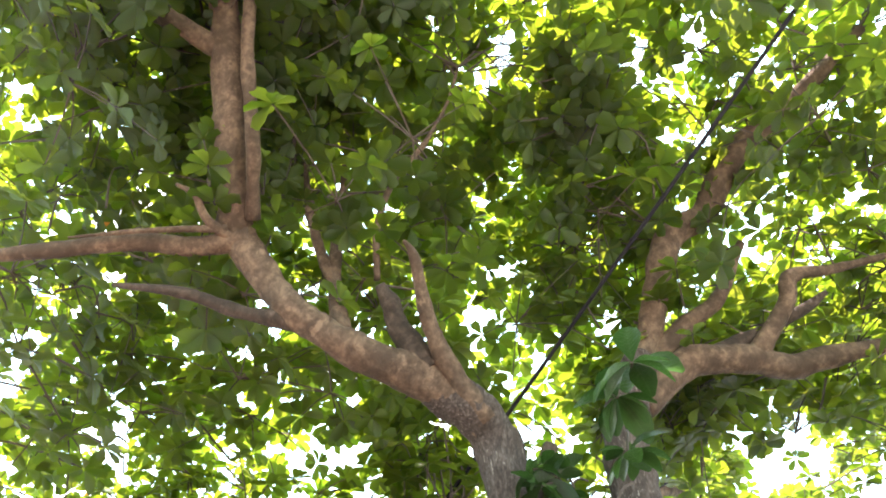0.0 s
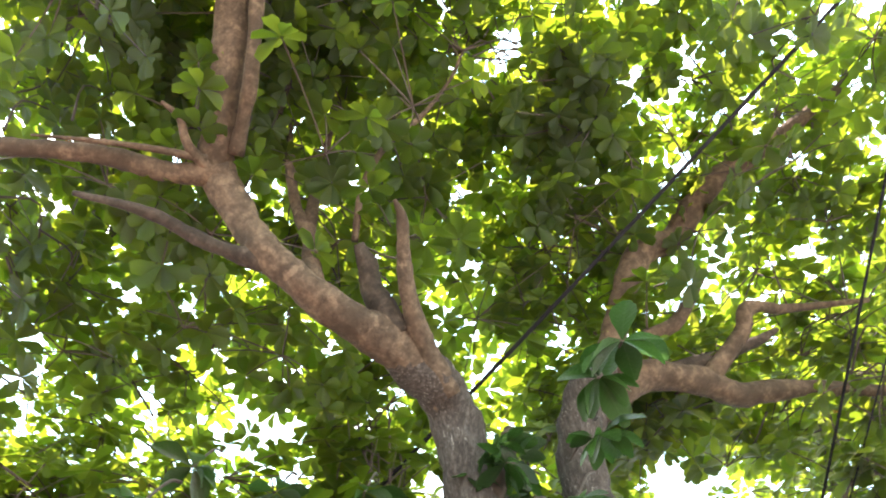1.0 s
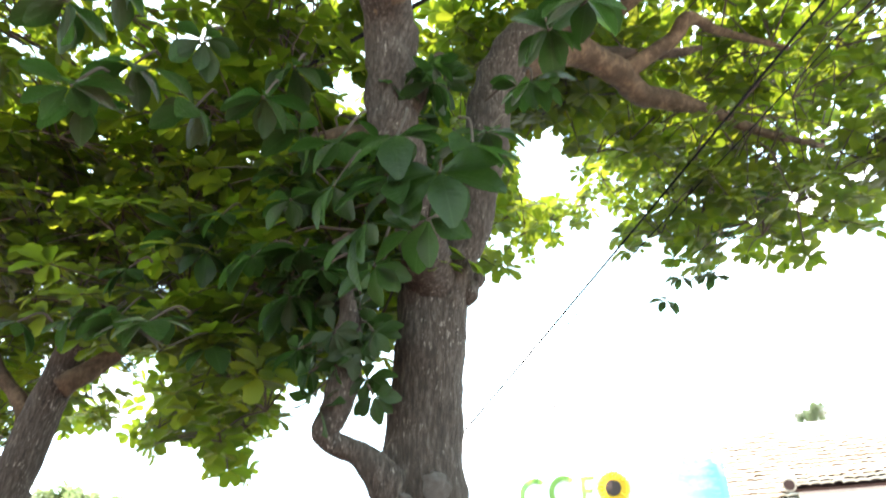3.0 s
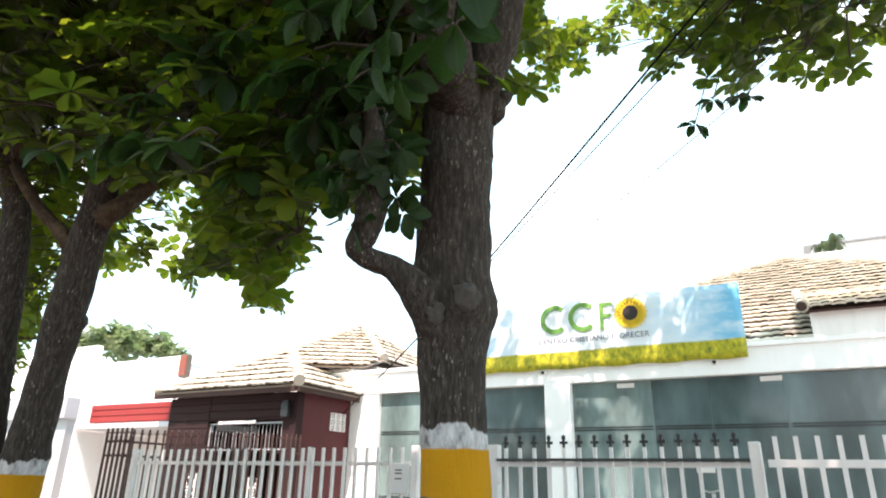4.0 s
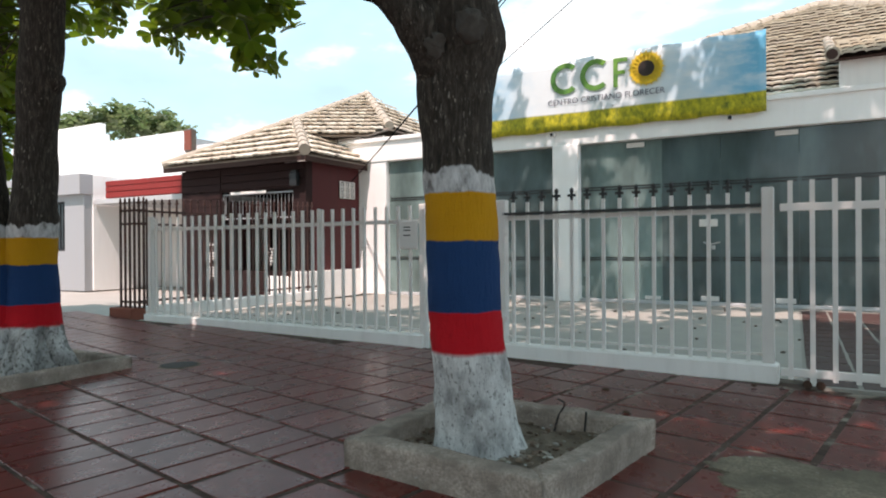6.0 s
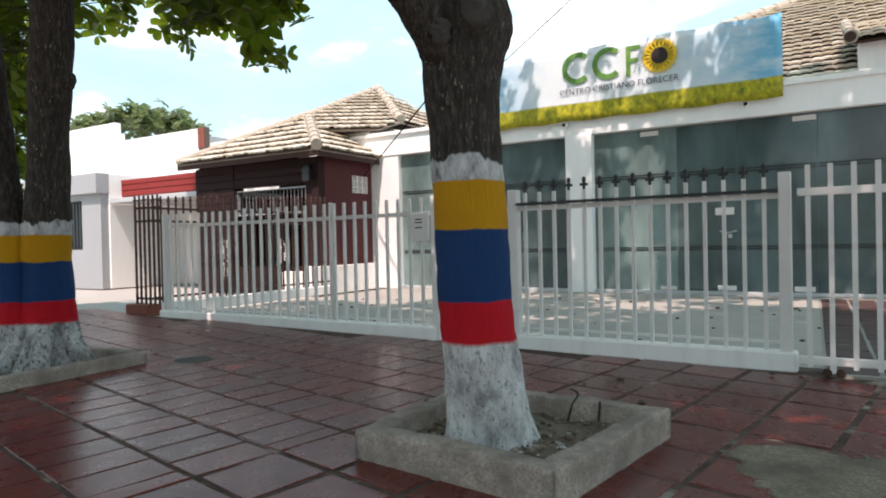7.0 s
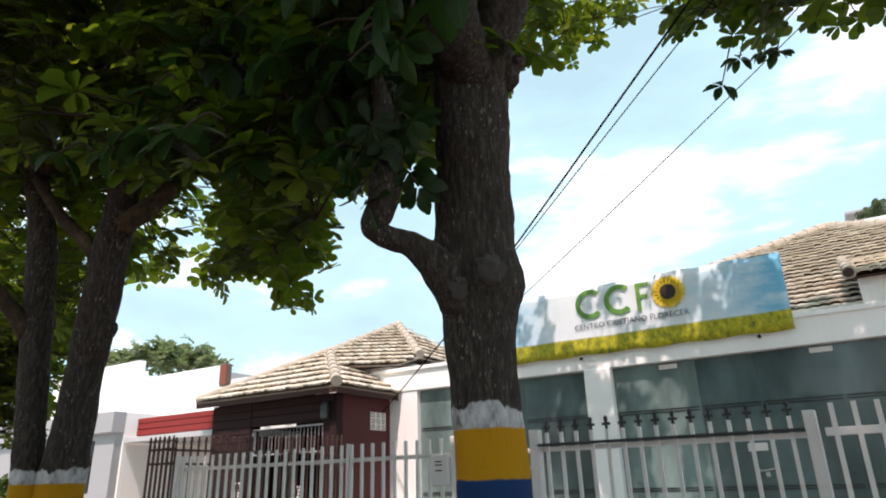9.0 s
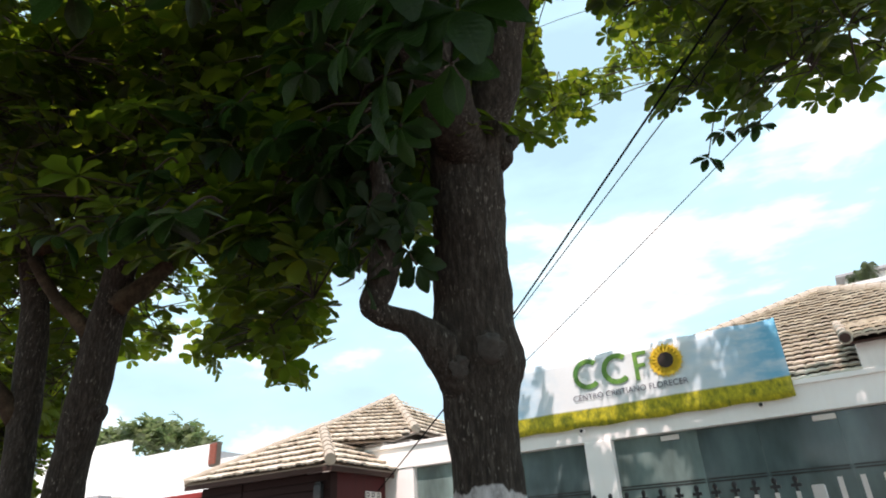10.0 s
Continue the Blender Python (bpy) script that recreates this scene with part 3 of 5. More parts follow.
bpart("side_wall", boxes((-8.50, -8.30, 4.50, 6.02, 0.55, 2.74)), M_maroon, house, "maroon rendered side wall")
bpart("plinth_wall", boxes((-8.62, -8.26, 4.22, 6.02, 0.0, 0.56), (-9.2, -8.62, 4.18, 4.296, 0.0, 0.46), bevel=0.01), M_white, house, "white low wall")
bpart("back_wall", boxes((LX + 0.25, -8.52, 9.0, 9.2, 0.0, 2.7), (LX + 0.25, LX + 0.45, 4.5, 9.0, 0.0, 2.7)), M_maroon, house)
bpart("wall_lamp", boxes((-8.60, -8.42, 4.17, 4.27, 2.22, 2.48), (-8.58, -8.44, 4.19, 4.25, 2.48, 2.53), bevel=0.012), M_metal_black, house, "dark metal wall lamp")
bpart("room_back", boxes((LX + 0.5, -8.52, 6.4, 6.5, 0.0, 2.7)), M_maroon_shaded, house)
frame_bm = boxes((-10.60, -8.62, 4.33, 4.38, 2.12, 2.15), (-10.60, -8.62, 4.33, 4.38, 1.62, 1.645), (-10.60, -10.57, 4.33, 4.38, 1.645, 2.1), (-8.65, -8.62, 4.33, 4.38, 1.645, 2.1))
# bars greyed in colour for the shade under the eave
win = bpart("window_grille", frame_bm, M_grey_and_shade, house, "window grille, grey for the shade it stands in")
bpart("head_bar", boxes((-10.30, -9.30, 4.262, 4.272, 2.13, 2.18)), M_white, win, "short white head bar")
for i in range(20):
    x = -10.52 + i * 0.0975
    bpart("bar", boxes((x, x + 0.007, 4.335, 4.35, 1.645, 2.1)), M_grey_and_shade, win)
# black sheet on the wall stands for shade within the pierced blocks
bpart("opening_shade_plate", boxes((-8.2995, -8.2955, 5.335, 5.855, 2.045, 2.405)), M_metal_black, house, "black plate for the shade in the block openings")
for i in range(3):
    for j in range(3):
        y0, z0 = 5.34 + i * 0.17, 2.05 + j * 0.12
        bpart("pierced_block", boxes((-8.2955, -8.275, y0, y0 + 0.16, z0, z0 + 0.014), (-8.2955, -8.275, y0, y0 + 0.16, z0 + 0.098, z0 + 0.112), (-8.2955, -8.275, y0, y0 + 0.02, z0 + 0.014, z0 + 0.098), (-8.2955, -8.275, y0 + 0.14, y0 + 0.16, z0 + 0.014, z0 + 0.098),
                                         (-8.2955, -8.280, y0 + 0.06, y0 + 0.10, z0 + 0.036, z0 + 0.076)), M_white, house, "pierced white block")
for x0, x1, z0, z1 in ((-10.92, -10.62, 0.30, 1.18), (-9.22, -8.98, 0.62, 1.12)):
    bm = boxes((x0, x0 + 0.02, 4.16, 4.19, z0, z1), (x1 - 0.02, x1, 4.16, 4.19, z0, z1))
    rng = random.Random(5)
    for k in range(int((z1 - z0) / 0.06)):
        for n in range(5):
            if rng.random() < 0.55:
                w = (x1 - x0 - 0.04) / 5
                box(bm, x0 + 0.02 + n * w, x0 + 0.02 + (n + 0.8) * w, 4.165, 4.185, z0 + k * 0.06, z0 + k * 0.06 + 0.04)
    bpart("pierced_screen", bm, M_metal_white, house, "white pierced metal screen")
for poly in ([(LX, HY, EV), (CX, HY, EV), (AX, AY, AZ)], [(CX, HY, EV), (CX, HY + 2 * half, EV), (AX, AY, AZ)]):
    face("roof_deck", poly, M_deck, house)
    roof_face("roof_tiles", poly, house, near=(-12.5, -8.0) if poly[0][0] == LX else None)
face("roof_deck", [(LX, HY, EV), (AX, AY, AZ), (LX, HY + 2 * half, EV)], M_eave, house)
ridge_line("hip_ridge", (CX + 0.02, HY - 0.02, EV + 0.06), (AX, AY, AZ + 0.06), house, 0.105)
ridge_line("hip_ridge", (LX, HY, EV + 0.04), (AX, AY, AZ + 0.06), house, 0.085)
bpart("fascia", boxes((LX, CX, HY + 0.02, HY + 0.06, EV - 0.13, EV - 0.015), (CX - 0.06, CX - 0.02, HY + 0.06, HY + 2 * half, EV - 0.13, EV - 0.015)), M_eave, house, "dark timber fascia")
# the taller roof behind
P2, C2 = (-10.24, 9.01, 5.16), (-7.99, 6.76, 3.70)
for poly in ([(AX, AY, AZ), (-9.55, 5.18, 3.46), (-8.1, 6.1, 3.465), C2, P2], [C2, (C2[0], 11.26, 3.70), P2]):
    face("upper_deck", poly, M_deck, house)
    roof_face("upper_tiles", poly, house)
face("upper_deck", [P2, (C2[0], 11.26, 3.70), (-12.4, 11.26, 3.70), (AX, AY, AZ)], M_deck, house)
ridge_line("upper_hip", (C2[0], C2[1], C2[2] + 0.06), (P2[0], P2[1], P2[2] + 0.06), house, 0.10)
ridge_line("upper_ridge", (AX, AY, AZ + 0.05), (P2[0], P2[1], P2[2] + 0.06), house, 0.08)
bpart("upper_wall", boxes((-11.6, -8.3, 6.95, 11.0, 0.0, 3.60), (-9.5, -8.35, 6.05, 6.95, 2.6, 3.42)), M_white, house)

# ---- white house at the far side ----
white_house = thing("white_house", "white flat-roofed house with a red porch beam", "house", at=(-17, 6, 0))
# front and parapet painted grey in place of tree shade on white
bpart("front_room", boxes((-16.66, -15.05, 4.1, 4.3, 0.0, 0.98), (-16.66, -15.05, 4.1, 4.3, 2.22, 2.36), (-15.86, -15.05, 4.1, 4.3, 0.98, 2.22), (-24.0, -16.66, 4.1, 4.3, 0.0, 2.36)), M_grey_and_shade, white_house, "white street wall, greyed for the tree shade on it")
bpart("parapet", boxes((-24.0, -15.00, 3.96, 4.3, 2.36, 2.86), bevel=0.01), M_grey_and_shade, white_house)
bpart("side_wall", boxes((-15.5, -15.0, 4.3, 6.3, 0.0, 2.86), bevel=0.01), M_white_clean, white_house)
bpart("roof_slab", boxes((-24.0, -15.05, 4.3, 7.0, 2.5, 2.7)), M_grey_wall, white_house)
wf = bpart("window", boxes((-16.66, -15.86, 4.16, 4.20, 0.98, 1.03), (-16.66, -15.86, 4.16, 4.20, 2.17, 2.22), (-15.91, -15.86, 4.16, 4.20, 1.03, 2.17), (-16.66, -16.61, 4.16, 4.20, 1.03, 2.17)), M_metal_black, white_house, "dark barred window")
for i in range(5):
    bpart("bar", boxes((-16.55 + i * 0.14, -16.535 + i * 0.14, 4.13, 4.145, 1.0, 2.2)), M_metal_black, wf)
bpart("pane", boxes((-16.61, -15.91, 4.19, 4.196, 1.03, 2.17)), glass_material("dark_window_glass", (0.02, 0.022, 0.024), 0.12, 0.0), wf)
for x0, x1, z0, z1 in ((-24.0, -18.95, 2.5, 4.98), (-18.95, -18.75, 2.5, 4.62), (-18.75, -15.0, 2.5, 4.36), (-15.0, -11.5, 0.0, 3.9)):
    bpart("upper_wall", boxes((x0, x1, 7.0, 7.2, z0, z1)), M_white_clean, white_house, "bright white upper wall")
bpart("upper_slab", boxes((-24.0, -15.0, 7.2, 14.0, 4.0, 4.2)), M_grey_wall, white_house)
bpart("porch_beam", boxes((-14.80, -11.84, 4.5, 4.7, 2.27, 2.69), bevel=0.008), M_red_beam, white_house, "red painted porch beam")
for z in (2.29, 2.43, 2.57):
    bpart("board", boxes((-14.79, -11.85, 4.482, 4.499, z, z + 0.115), bevel=0.006), M_red_beam, white_house)
bpart("porch_slab", boxes((-14.98, -11.18, 4.3, 6.9, 2.12, 2.235), bevel=0.006), M_grey_wall, white_house)
bpart("porch_wall", boxes((-15.04, -11.36, 6.3, 6.5, 0.0, 2.12)), M_white, white_house)
ch = bpart("chimney", boxes((-14.78, -14.53, 6.8, 7.0, 3.7, 4.34), bevel=0.01), M_mortar, white_house, "red brick stack")
for j in range(7):
    for i in range(2):
        bpart("brick", boxes((-14.792 + i * 0.135 + 0.005, -14.792 + (i + 1) * 0.135, 6.785, 6.83, 3.76 + j * 0.078, 3.826 + j * 0.078)), M_brick, ch)

# ---- banner ----
def banner_cloth():
    m = Mat("printed_banner", 0.55)
    z, x = m.axis("Z"), m.axis("X")
    wave = m.math("MULTIPLY", m.noise(0.7, 2.0), 0.10)
    zz = m.math("ADD", z, wave)
    edge = m.math("ABSOLUTE", x)
    blue = m.ramp(m.math("MULTIPLY", m.math("ADD", edge, m.math("MULTIPLY", m.noise(1.2), 1.2)), 0.25), [(0.42, (0.72, 0.78, 0.80)), (0.80, (0.10, 0.45, 0.66))])
    col = m.mix(m.ramp(m.noise(2.0, 4.0, (1, 1, 2.5)), [(0.45, (0, 0, 0)), (0.7, (0.6, 0.6, 0.6))]), blue, (0.76, 0.80, 0.81))
    field = m.ramp(m.noise(11, 6.0, (1, 1, 0.7), 0.7), [(0.32, (0.10, 0.13, 0.010)), (0.48, (0.34, 0.32, 0.012)), (0.58, (0.50, 0.43, 0.015)), (0.70, (0.72, 0.60, 0.05))])
    mr = m.n.new("ShaderNodeMapRange")
    mr.inputs["From Min"].default_value, mr.inputs["From Max"].default_value = -0.24, -0.27
    m.link(zz, mr.inputs["Value"])
    m.colour(m.mix(mr.outputs["Result"], col, field)).bump(m.noise(3, 2.0), 0.2, 0.02)
    return m.m


M_cloth = banner_cloth()
M_green = Mat("printed_green", 0.5)
M_green.colour(M_green.ramp(M_green.noise(1.6), [(0.35, (0.030, 0.16, 0.035)), (0.65, (0.20, 0.42, 0.06))]))
M_petal = plain("printed_yellow", (0.92, 0.58, 0.03), 0.5, var=0.22, scale=9)
M_heart = plain("printed_dark_brown", (0.030, 0.016, 0.012), 0.5, var=0.4, scale=24)
M_ink = plain("printed_grey", (0.10, 0.12, 0.16), 0.5)
BX, BY, BZ = -3.03, 5.93, 3.72
banner = thing("banner", "printed banner with green emblem, sunflower and yellow field", "banner", at=(BX, BY, BZ))
bm = bmesh.new()
nx, nz = 48, 10
grid = [[bm.verts.new((-2.72 + 5.44 * i / nx, 0.007 * math.sin(i * 0.9 + j * 0.5) * (j / nz), -0.63 + 1.27 * j / nz + 0.012 * math.sin(i * 0.8) * (1 if j in (0, nz) else 0))) for j in range(nz + 1)] for i in range(nx + 1)]
for i in range(nx):
    for j in range(nz):
        bm.faces.new((grid[i][j], grid[i + 1][j], grid[i + 1][j + 1], grid[i][j + 1]))
ret = bmesh.ops.extrude_face_region(bm, geom=bm.faces[:])
for v in [g for g in ret["geom"] if isinstance(g, bmesh.types.BMVert)]:
    v.co.y += 0.006
bmesh.ops.recalc_face_normals(bm, faces=bm.faces[:])
cloth = smooth(part("cloth", bm, M_cloth, banner))


def arc_shape(bm, cx, cz, r0, r1, a0, a1, y=-0.022, n=22, sx=1.0):
    """A flat ring segment with a little depth."""
    rows = []
    for i in range(n + 1):
        a = radians(a0 + (a1 - a0) * i / n)
        rows.append([bm.verts.new((cx + sx * r * math.cos(a), yy, cz + r * math.sin(a))) for yy in (y, y + 0.008) for r in (r0, r1)])
    for p, q in zip(rows, rows[1:]):
        for a, b in ((0, 1), (1, 3), (3, 2), (2, 0)):
            bm.faces.new((p[a], p[b], q[b], q[a]))
    bm.faces.new((rows[0][0], rows[0][1], rows[0][3], rows[0][2]))
    bm.faces.new((rows[-1][0], rows[-1][1], rows[-1][3], rows[-1][2]))
    bmesh.ops.recalc_face_normals(bm, faces=bm.faces[:])
    return bm


for cx in (-0.50, 0.05):
    part("emblem_arc", arc_shape(bmesh.new(), cx, 0.300, 0.188, 0.278, 48, 312), M_green.m, banner, "green printed arc")
part("emblem_bars", boxes((0.36, 0.435, -0.022, -0.014, 0.03, 0.53), (0.435, 0.60, -0.022, -0.014, 0.46, 0.53), (0.435, 0.56, -0.022, -0.014, 0.25, 0.315)), M_green.m, banner, "green printed bars")
flower = part("flower_heart", disc(bmesh.new(), (0.915, -0.032, 0.29), 0.135, 0.008, 28, "Y"), M_heart, banner, "dark sunflower heart")
for ring, (n, r, y, off) in enumerate(((20, 0.305, -0.027, 0.0), (20, 0.285, -0.023, 9.0))):
    for k in range(n):
        a = radians(360 * k / n + off)
        bm = bmesh.new()
        u, w = Vector((math.cos(a), 0, math.sin(a))), Vector((-math.sin(a), 0, math.cos(a)))
        c = Vector((0.915, y, 0.29))
        pts = [c + u * 0.11 - w * 0.02, c + u * 0.21 - w * 0.048, c + u * r, c + u * 0.21 + w * 0.048, c + u * 0.11 + w * 0.02]
        f = bm.faces.new([bm.verts.new(p) for p in pts])
        rr = bmesh.ops.extrude_face_region(bm, geom=[f])
        for v in [g for g in rr["geom"] if isinstance(g, bmesh.types.BMVert)]:
            v.co.y += 0.003
        part("petal", bm, M_petal, flower)
tx = bpy.data.curves.new("lettering", "FONT")
tx.body, tx.size, tx.align_x, tx.extrude = "CENTRO CRISTIANO FLORECER", 0.142, "CENTER", 0.002
tx.materials.append(M_ink)
txo = new("lettering", tx)
txo.parent, txo.location, txo.rotation_euler = banner, (0.19, -0.018, -0.155), (math.pi / 2, 0, 0)
for x in (-3.78, -0.83):
    spot = bpart("spotlight", disc(boxes((x - 0.035, x + 0.035, 5.93, 6.0, 3.02, 3.07), bevel=0.006), (x, 5.90, 3.03), 0.034, 0.09, 14, "Y"), M_metal_white, building, "small white spotlight")
    bpart("lens", disc(bmesh.new(), (x + 0.005, 5.85, 3.03), 0.030, 0.02, 14, "Y"), M_metal_black, spot, "black lens")

# ---- fences ----
fence = thing("white_fence", "white painted steel picket fence on a low white wall", "fence", at=(0.0, 0.08, 0))
fence.rotation_euler.z = radians(-1.5)
bpart("base_wall", boxes((-7.37, -3.06, 0.0, 0.15, 0.0, 0.165), bevel=0.012), M_white, fence, "low white wall")
bpart("base_wall", boxes((-2.20, -0.03, 0.0, 0.15, 0.0, 0.145), bevel=0.012), M_white, fence, "low white wall")


def picket(x, y, z0, z1, parent, mat, w=0.027, finial=None):
    bm = bmesh.new()
    box(bm, x - w / 2, x + w / 2, y - w / 2, y + w / 2, z0, z1)
    p = bpart("picket", bm, mat, parent)
    if finial:
        bm = bmesh.new()
        box(bm, x - 0.010, x + 0.010, y - 0.010, y + 0.010, z1, z1 + 0.095)
        box(bm, x - 0.034, x + 0.034, y - 0.008, y + 0.008, z1 + 0.03, z1 + 0.052)
        lump(bm, (x, y, z1 + 0.082), 0.020, (1, 0.8, 1.4), 0, 1)
        bpart("finial", bm, finial, p, "dark spear finial")
    return p


for i in range(30):
    picket(-7.20 + i * 0.1415, 0.08, 0.155, 1.42, fence, M_metal_white)
for i in range(15):
    picket(-2.13 + i * 0.1355, 0.08, 0.145, 1.40, fence, M_metal_white, finial=M_metal_black)
for i in range(5):
    picket(-2.92 + i * 0.135, 0.10, 0.03, 1.40, fence, M_metal_white, finial=M_metal_black)
for a, b in ((-7.3, -3.06), (-2.2, -0.12)):
    bpart("rail", boxes((a, b, 0.098, 0.125, 1.245, 1.285)), M_metal_white, fence)
    bpart("rail", boxes((a, b, 0.100, 0.120, 0.19, 0.208)), M_metal_white, fence)
bpart("rail", boxes((-3.0, -2.28, 0.118, 0.14, 1.245, 1.285)), M_metal_white, fence)
bpart("rod", boxes((-2.22, -0.14, 0.035, 0.06, 1.288, 1.312)), M_metal_black, fence, "black steel rod")
for x, w in ((-7.31, 0.065), (-5.78, 0.036), (-4.42, 0.036), (-3.08, 0.07), (-2.24, 0.09), (-0.10, 0.082)):
    bpart("post", boxes((x - w / 2, x + w / 2, 0.08 - w / 2, 0.08 + w / 2, 0.0, 1.43), bevel=0.006), M_metal_white, fence)

box_ob = bpart("lock_box", boxes((-3.33, -3.13, 0.025, 0.062, 0.99, 1.27), bevel=0.008), M_metal_white, fence, "white steel lock box")
for z in (1.20, 1.17, 1.12):
    bpart("marking", boxes((-3.28, -3.20, 0.0215, 0.0245, z, z + 0.012)), M_iron, box_ob, "small dark marking")
for z in (0.35, 1.10):
    bpart("clamp", boxes((-2.30, -2.17, 0.02, 0.032, z, z + 0.035)), M_metal_white, fence)
gate = thing("sliding_gate", "white painted steel gate with small guide wheels", "gate", at=(1.2, -0.02, 0))
for z0, z1 in ((1.245, 1.30), (0.08, 0.135)):
    bpart("gate_rail", boxes((-0.02, 2.5, -0.05, -0.01, z0, z1), bevel=0.004), M_metal_white, gate)
for i in range(19):
    picket(0.045 + i * 0.1345, -0.035, 0.06, 1.46, gate, M_metal_white, 0.032)
for x in (0.18, 2.1):
    w = bpart("guide_wheel", disc(disc(bmesh.new(), (x - 0.035, -0.045, 0.032), 0.029, 0.026, 20, "Y"), (x + 0.045, -0.045, 0.032), 0.029, 0.026, 20, "Y"), M_rust, gate, "small rusty guide wheels")
    bpart("wheel_bracket", boxes((x - 0.02, x + 0.02, -0.055, -0.047, 0.03, 0.10)), M_metal_white, w)

brown = thing("brown_fence", "dark brown steel fence with spear tips", "fence", at=(-7.9, 1.5, 0))
bpart("brick_base", boxes((-8.20, -7.72, 0.20, 0.42, 0.0, 0.16), bevel=0.01), M_brick, brown, "red brick footing")
bpart("side_base", boxes((-7.98, -7.80, 0.42, 4.16, 0.0, 0.16), bevel=0.01), M_white, brown, "white footing")
for i in range(6):
    picket(-8.08 + i * 0.098, 0.30, 0.16, 1.54, brown, M_metal_brown, 0.024, M_metal_brown)
for i in range(30):
    picket(-7.89, 0.44 + i * 0.123, 0.16, 1.54 + i * 0.0055, brown, M_metal_brown, 0.022, M_metal_brown)
for z in (1.28, 1.46, 0.22):
    bpart("rail", boxes((-8.12, -7.56, 0.315, 0.33, z, z + 0.03)), M_metal_brown, brown)
    bpart("rail", boxes((-7.875, -7.86, 0.40, 4.1, z, z + 0.03)), M_metal_brown, brown)

# ---- planters ----
def planter(corners, label, h=0.155, t=0.13, soil=0.09):
    """A rough concrete kerb round a four-cornered bed of soil."""
    c = [Vector((*p, 0)) for p in corners]
    mid = sum(c, Vector()) / 4
    pl = thing("tree_planter", label, "planter", "tree planters", at=tuple(mid))
    inner = [p + (mid - p).normalized() * t * 1.42 for p in c]
    for k in range(4):
        a, b, ai, bi = c[k], c[(k + 1) % 4], inner[k], inner[(k + 1) % 4]
        bm = bmesh.new()
        n = 26
        prof = ((0.0, 0.0), (0.0, 0.4), (0.0, 0.75), (0.0, 0.9), (0.03, 0.975), (0.10, 1.0), (0.35, 1.01), (0.65, 1.0), (0.90, 1.0), (0.97, 0.96), (1.0, 0.88), (1.0, 0.0))
        rows = []
        for i in range(n + 1):
            o, q = a.lerp(b, i / n), ai.lerp(bi, i / n)
            row = []
            for s, z in prof:
                p = o.lerp(q, s) + Vector((0, 0, z * h))
                if z > 0.1:
                    p += Vector(noise.noise_vector(p * 4.0)) * 0.010 + Vector(noise.noise_vector(p * 21.0)) * 0.006
                row.append(bm.verts.new(p))
            rows.append(row)
        for r0, r1 in zip(rows, rows[1:]):
            for m in range(len(prof) - 1):
                bm.faces.new((r0[m], r1[m], r1[m + 1], r0[m + 1]))
        bm.faces.new(rows[0])
        bm.faces.new(list(reversed(rows[-1])))
        bmesh.ops.recalc_face_normals(bm, faces=bm.faces[:])
        smooth(bpart("kerb", bm, M_kerb, pl, "rough cracked concrete kerb"))
    bm = bmesh.new()
    n = 26
    grid = [[bm.verts.new(inner[0].lerp(inner[1], i / n).lerp(inner[3].lerp(inner[2], i / n), j / n) + Vector((0, 0, soil + 0.03 * noise.noise(Vector((i * 0.37 + c[0].x, j * 0.37, 0)))))) for j in range(n + 1)] for i in range(n + 1)]
    for i in range(n):
        for j in range(n):
            bm.faces.new((grid[i][j], grid[i + 1][j], grid[i + 1][j + 1], grid[i][j + 1]))
    bmesh.ops.recalc_face_normals(bm, faces=bm.faces[:])
    smooth(bpart("soil", bm, M_soil, pl, "dry soil"))
    rng = random.Random(int(-c[0].x * 10))
    bm = bmesh.new()
    for k in range(520):
        u, v = (rng.random(), rng.random()) if k % 3 else (rng.gauss(0.6, 0.2) % 1, rng.gauss(0.4, 0.2) % 1)
        p = inner[0].lerp(inner[1], u).lerp(inner[3].lerp(inner[2], u), v)
        lump(bm, (p.x, p.y, soil + 0.015), rng.choice((0.006, 0.008, 0.010, 0.014, 0.020)), (1, 0.7, 0.5), 0.9, 1)
    bpart("pebble_scatter", bm, M_pebble, pl, "", "stuff")
    return pl


planter([(-1.70, -2.86), (-0.72, -2.97), (-0.53, -1.90), (-1.68, -1.82)], "cracked concrete kerb round the base of the tree", t=0.112, soil=0.06)
planter([(-5.85, -3.20), (-4.52, -3.20), (-4.56, -1.92), (-5.85, -1.90)], "weathered concrete kerb round the twin trunks", soil=0.005, t=0.095)
bm = bmesh.new()
tube(bm, [(-1.02, -1.98, 0.05, 0.006), (-1.0, -1.97, 0.13, 0.006), (-0.97, -1.96, 0.19, 0.006), (-1.01, -1.95, 0.21, 0.006)], 4, 6)
rebar = part("bent_rebar", bm, M_iron)
bm = bmesh.new()
tube(bm, [(-0.86, -1.99, 0.05, 0.006), (-0.855, -1.985, 0.11, 0.006), (-0.85, -1.985, 0.17, 0.006)], 3, 6)
tagged(part("steel_rod", bm, M_iron), "short straight rusty rod standing in the planter soil", "steel bar")
tagged(rebar, "short rusty bent steel bar stuck in the kerb soil", "steel bar")
mh = thing("manhole_cover", "round worn iron cover set in the pavement", "manhole", at=(-4.33, -1.66, 0.0))
part("rim", disc(bmesh.new(), (0, 0, 0.004), 0.165, 0.008, 36), M_patch, mh)
part("lid", disc(bmesh.new(), (0, 0, 0.006), 0.145, 0.010, 36), M_iron, mh)

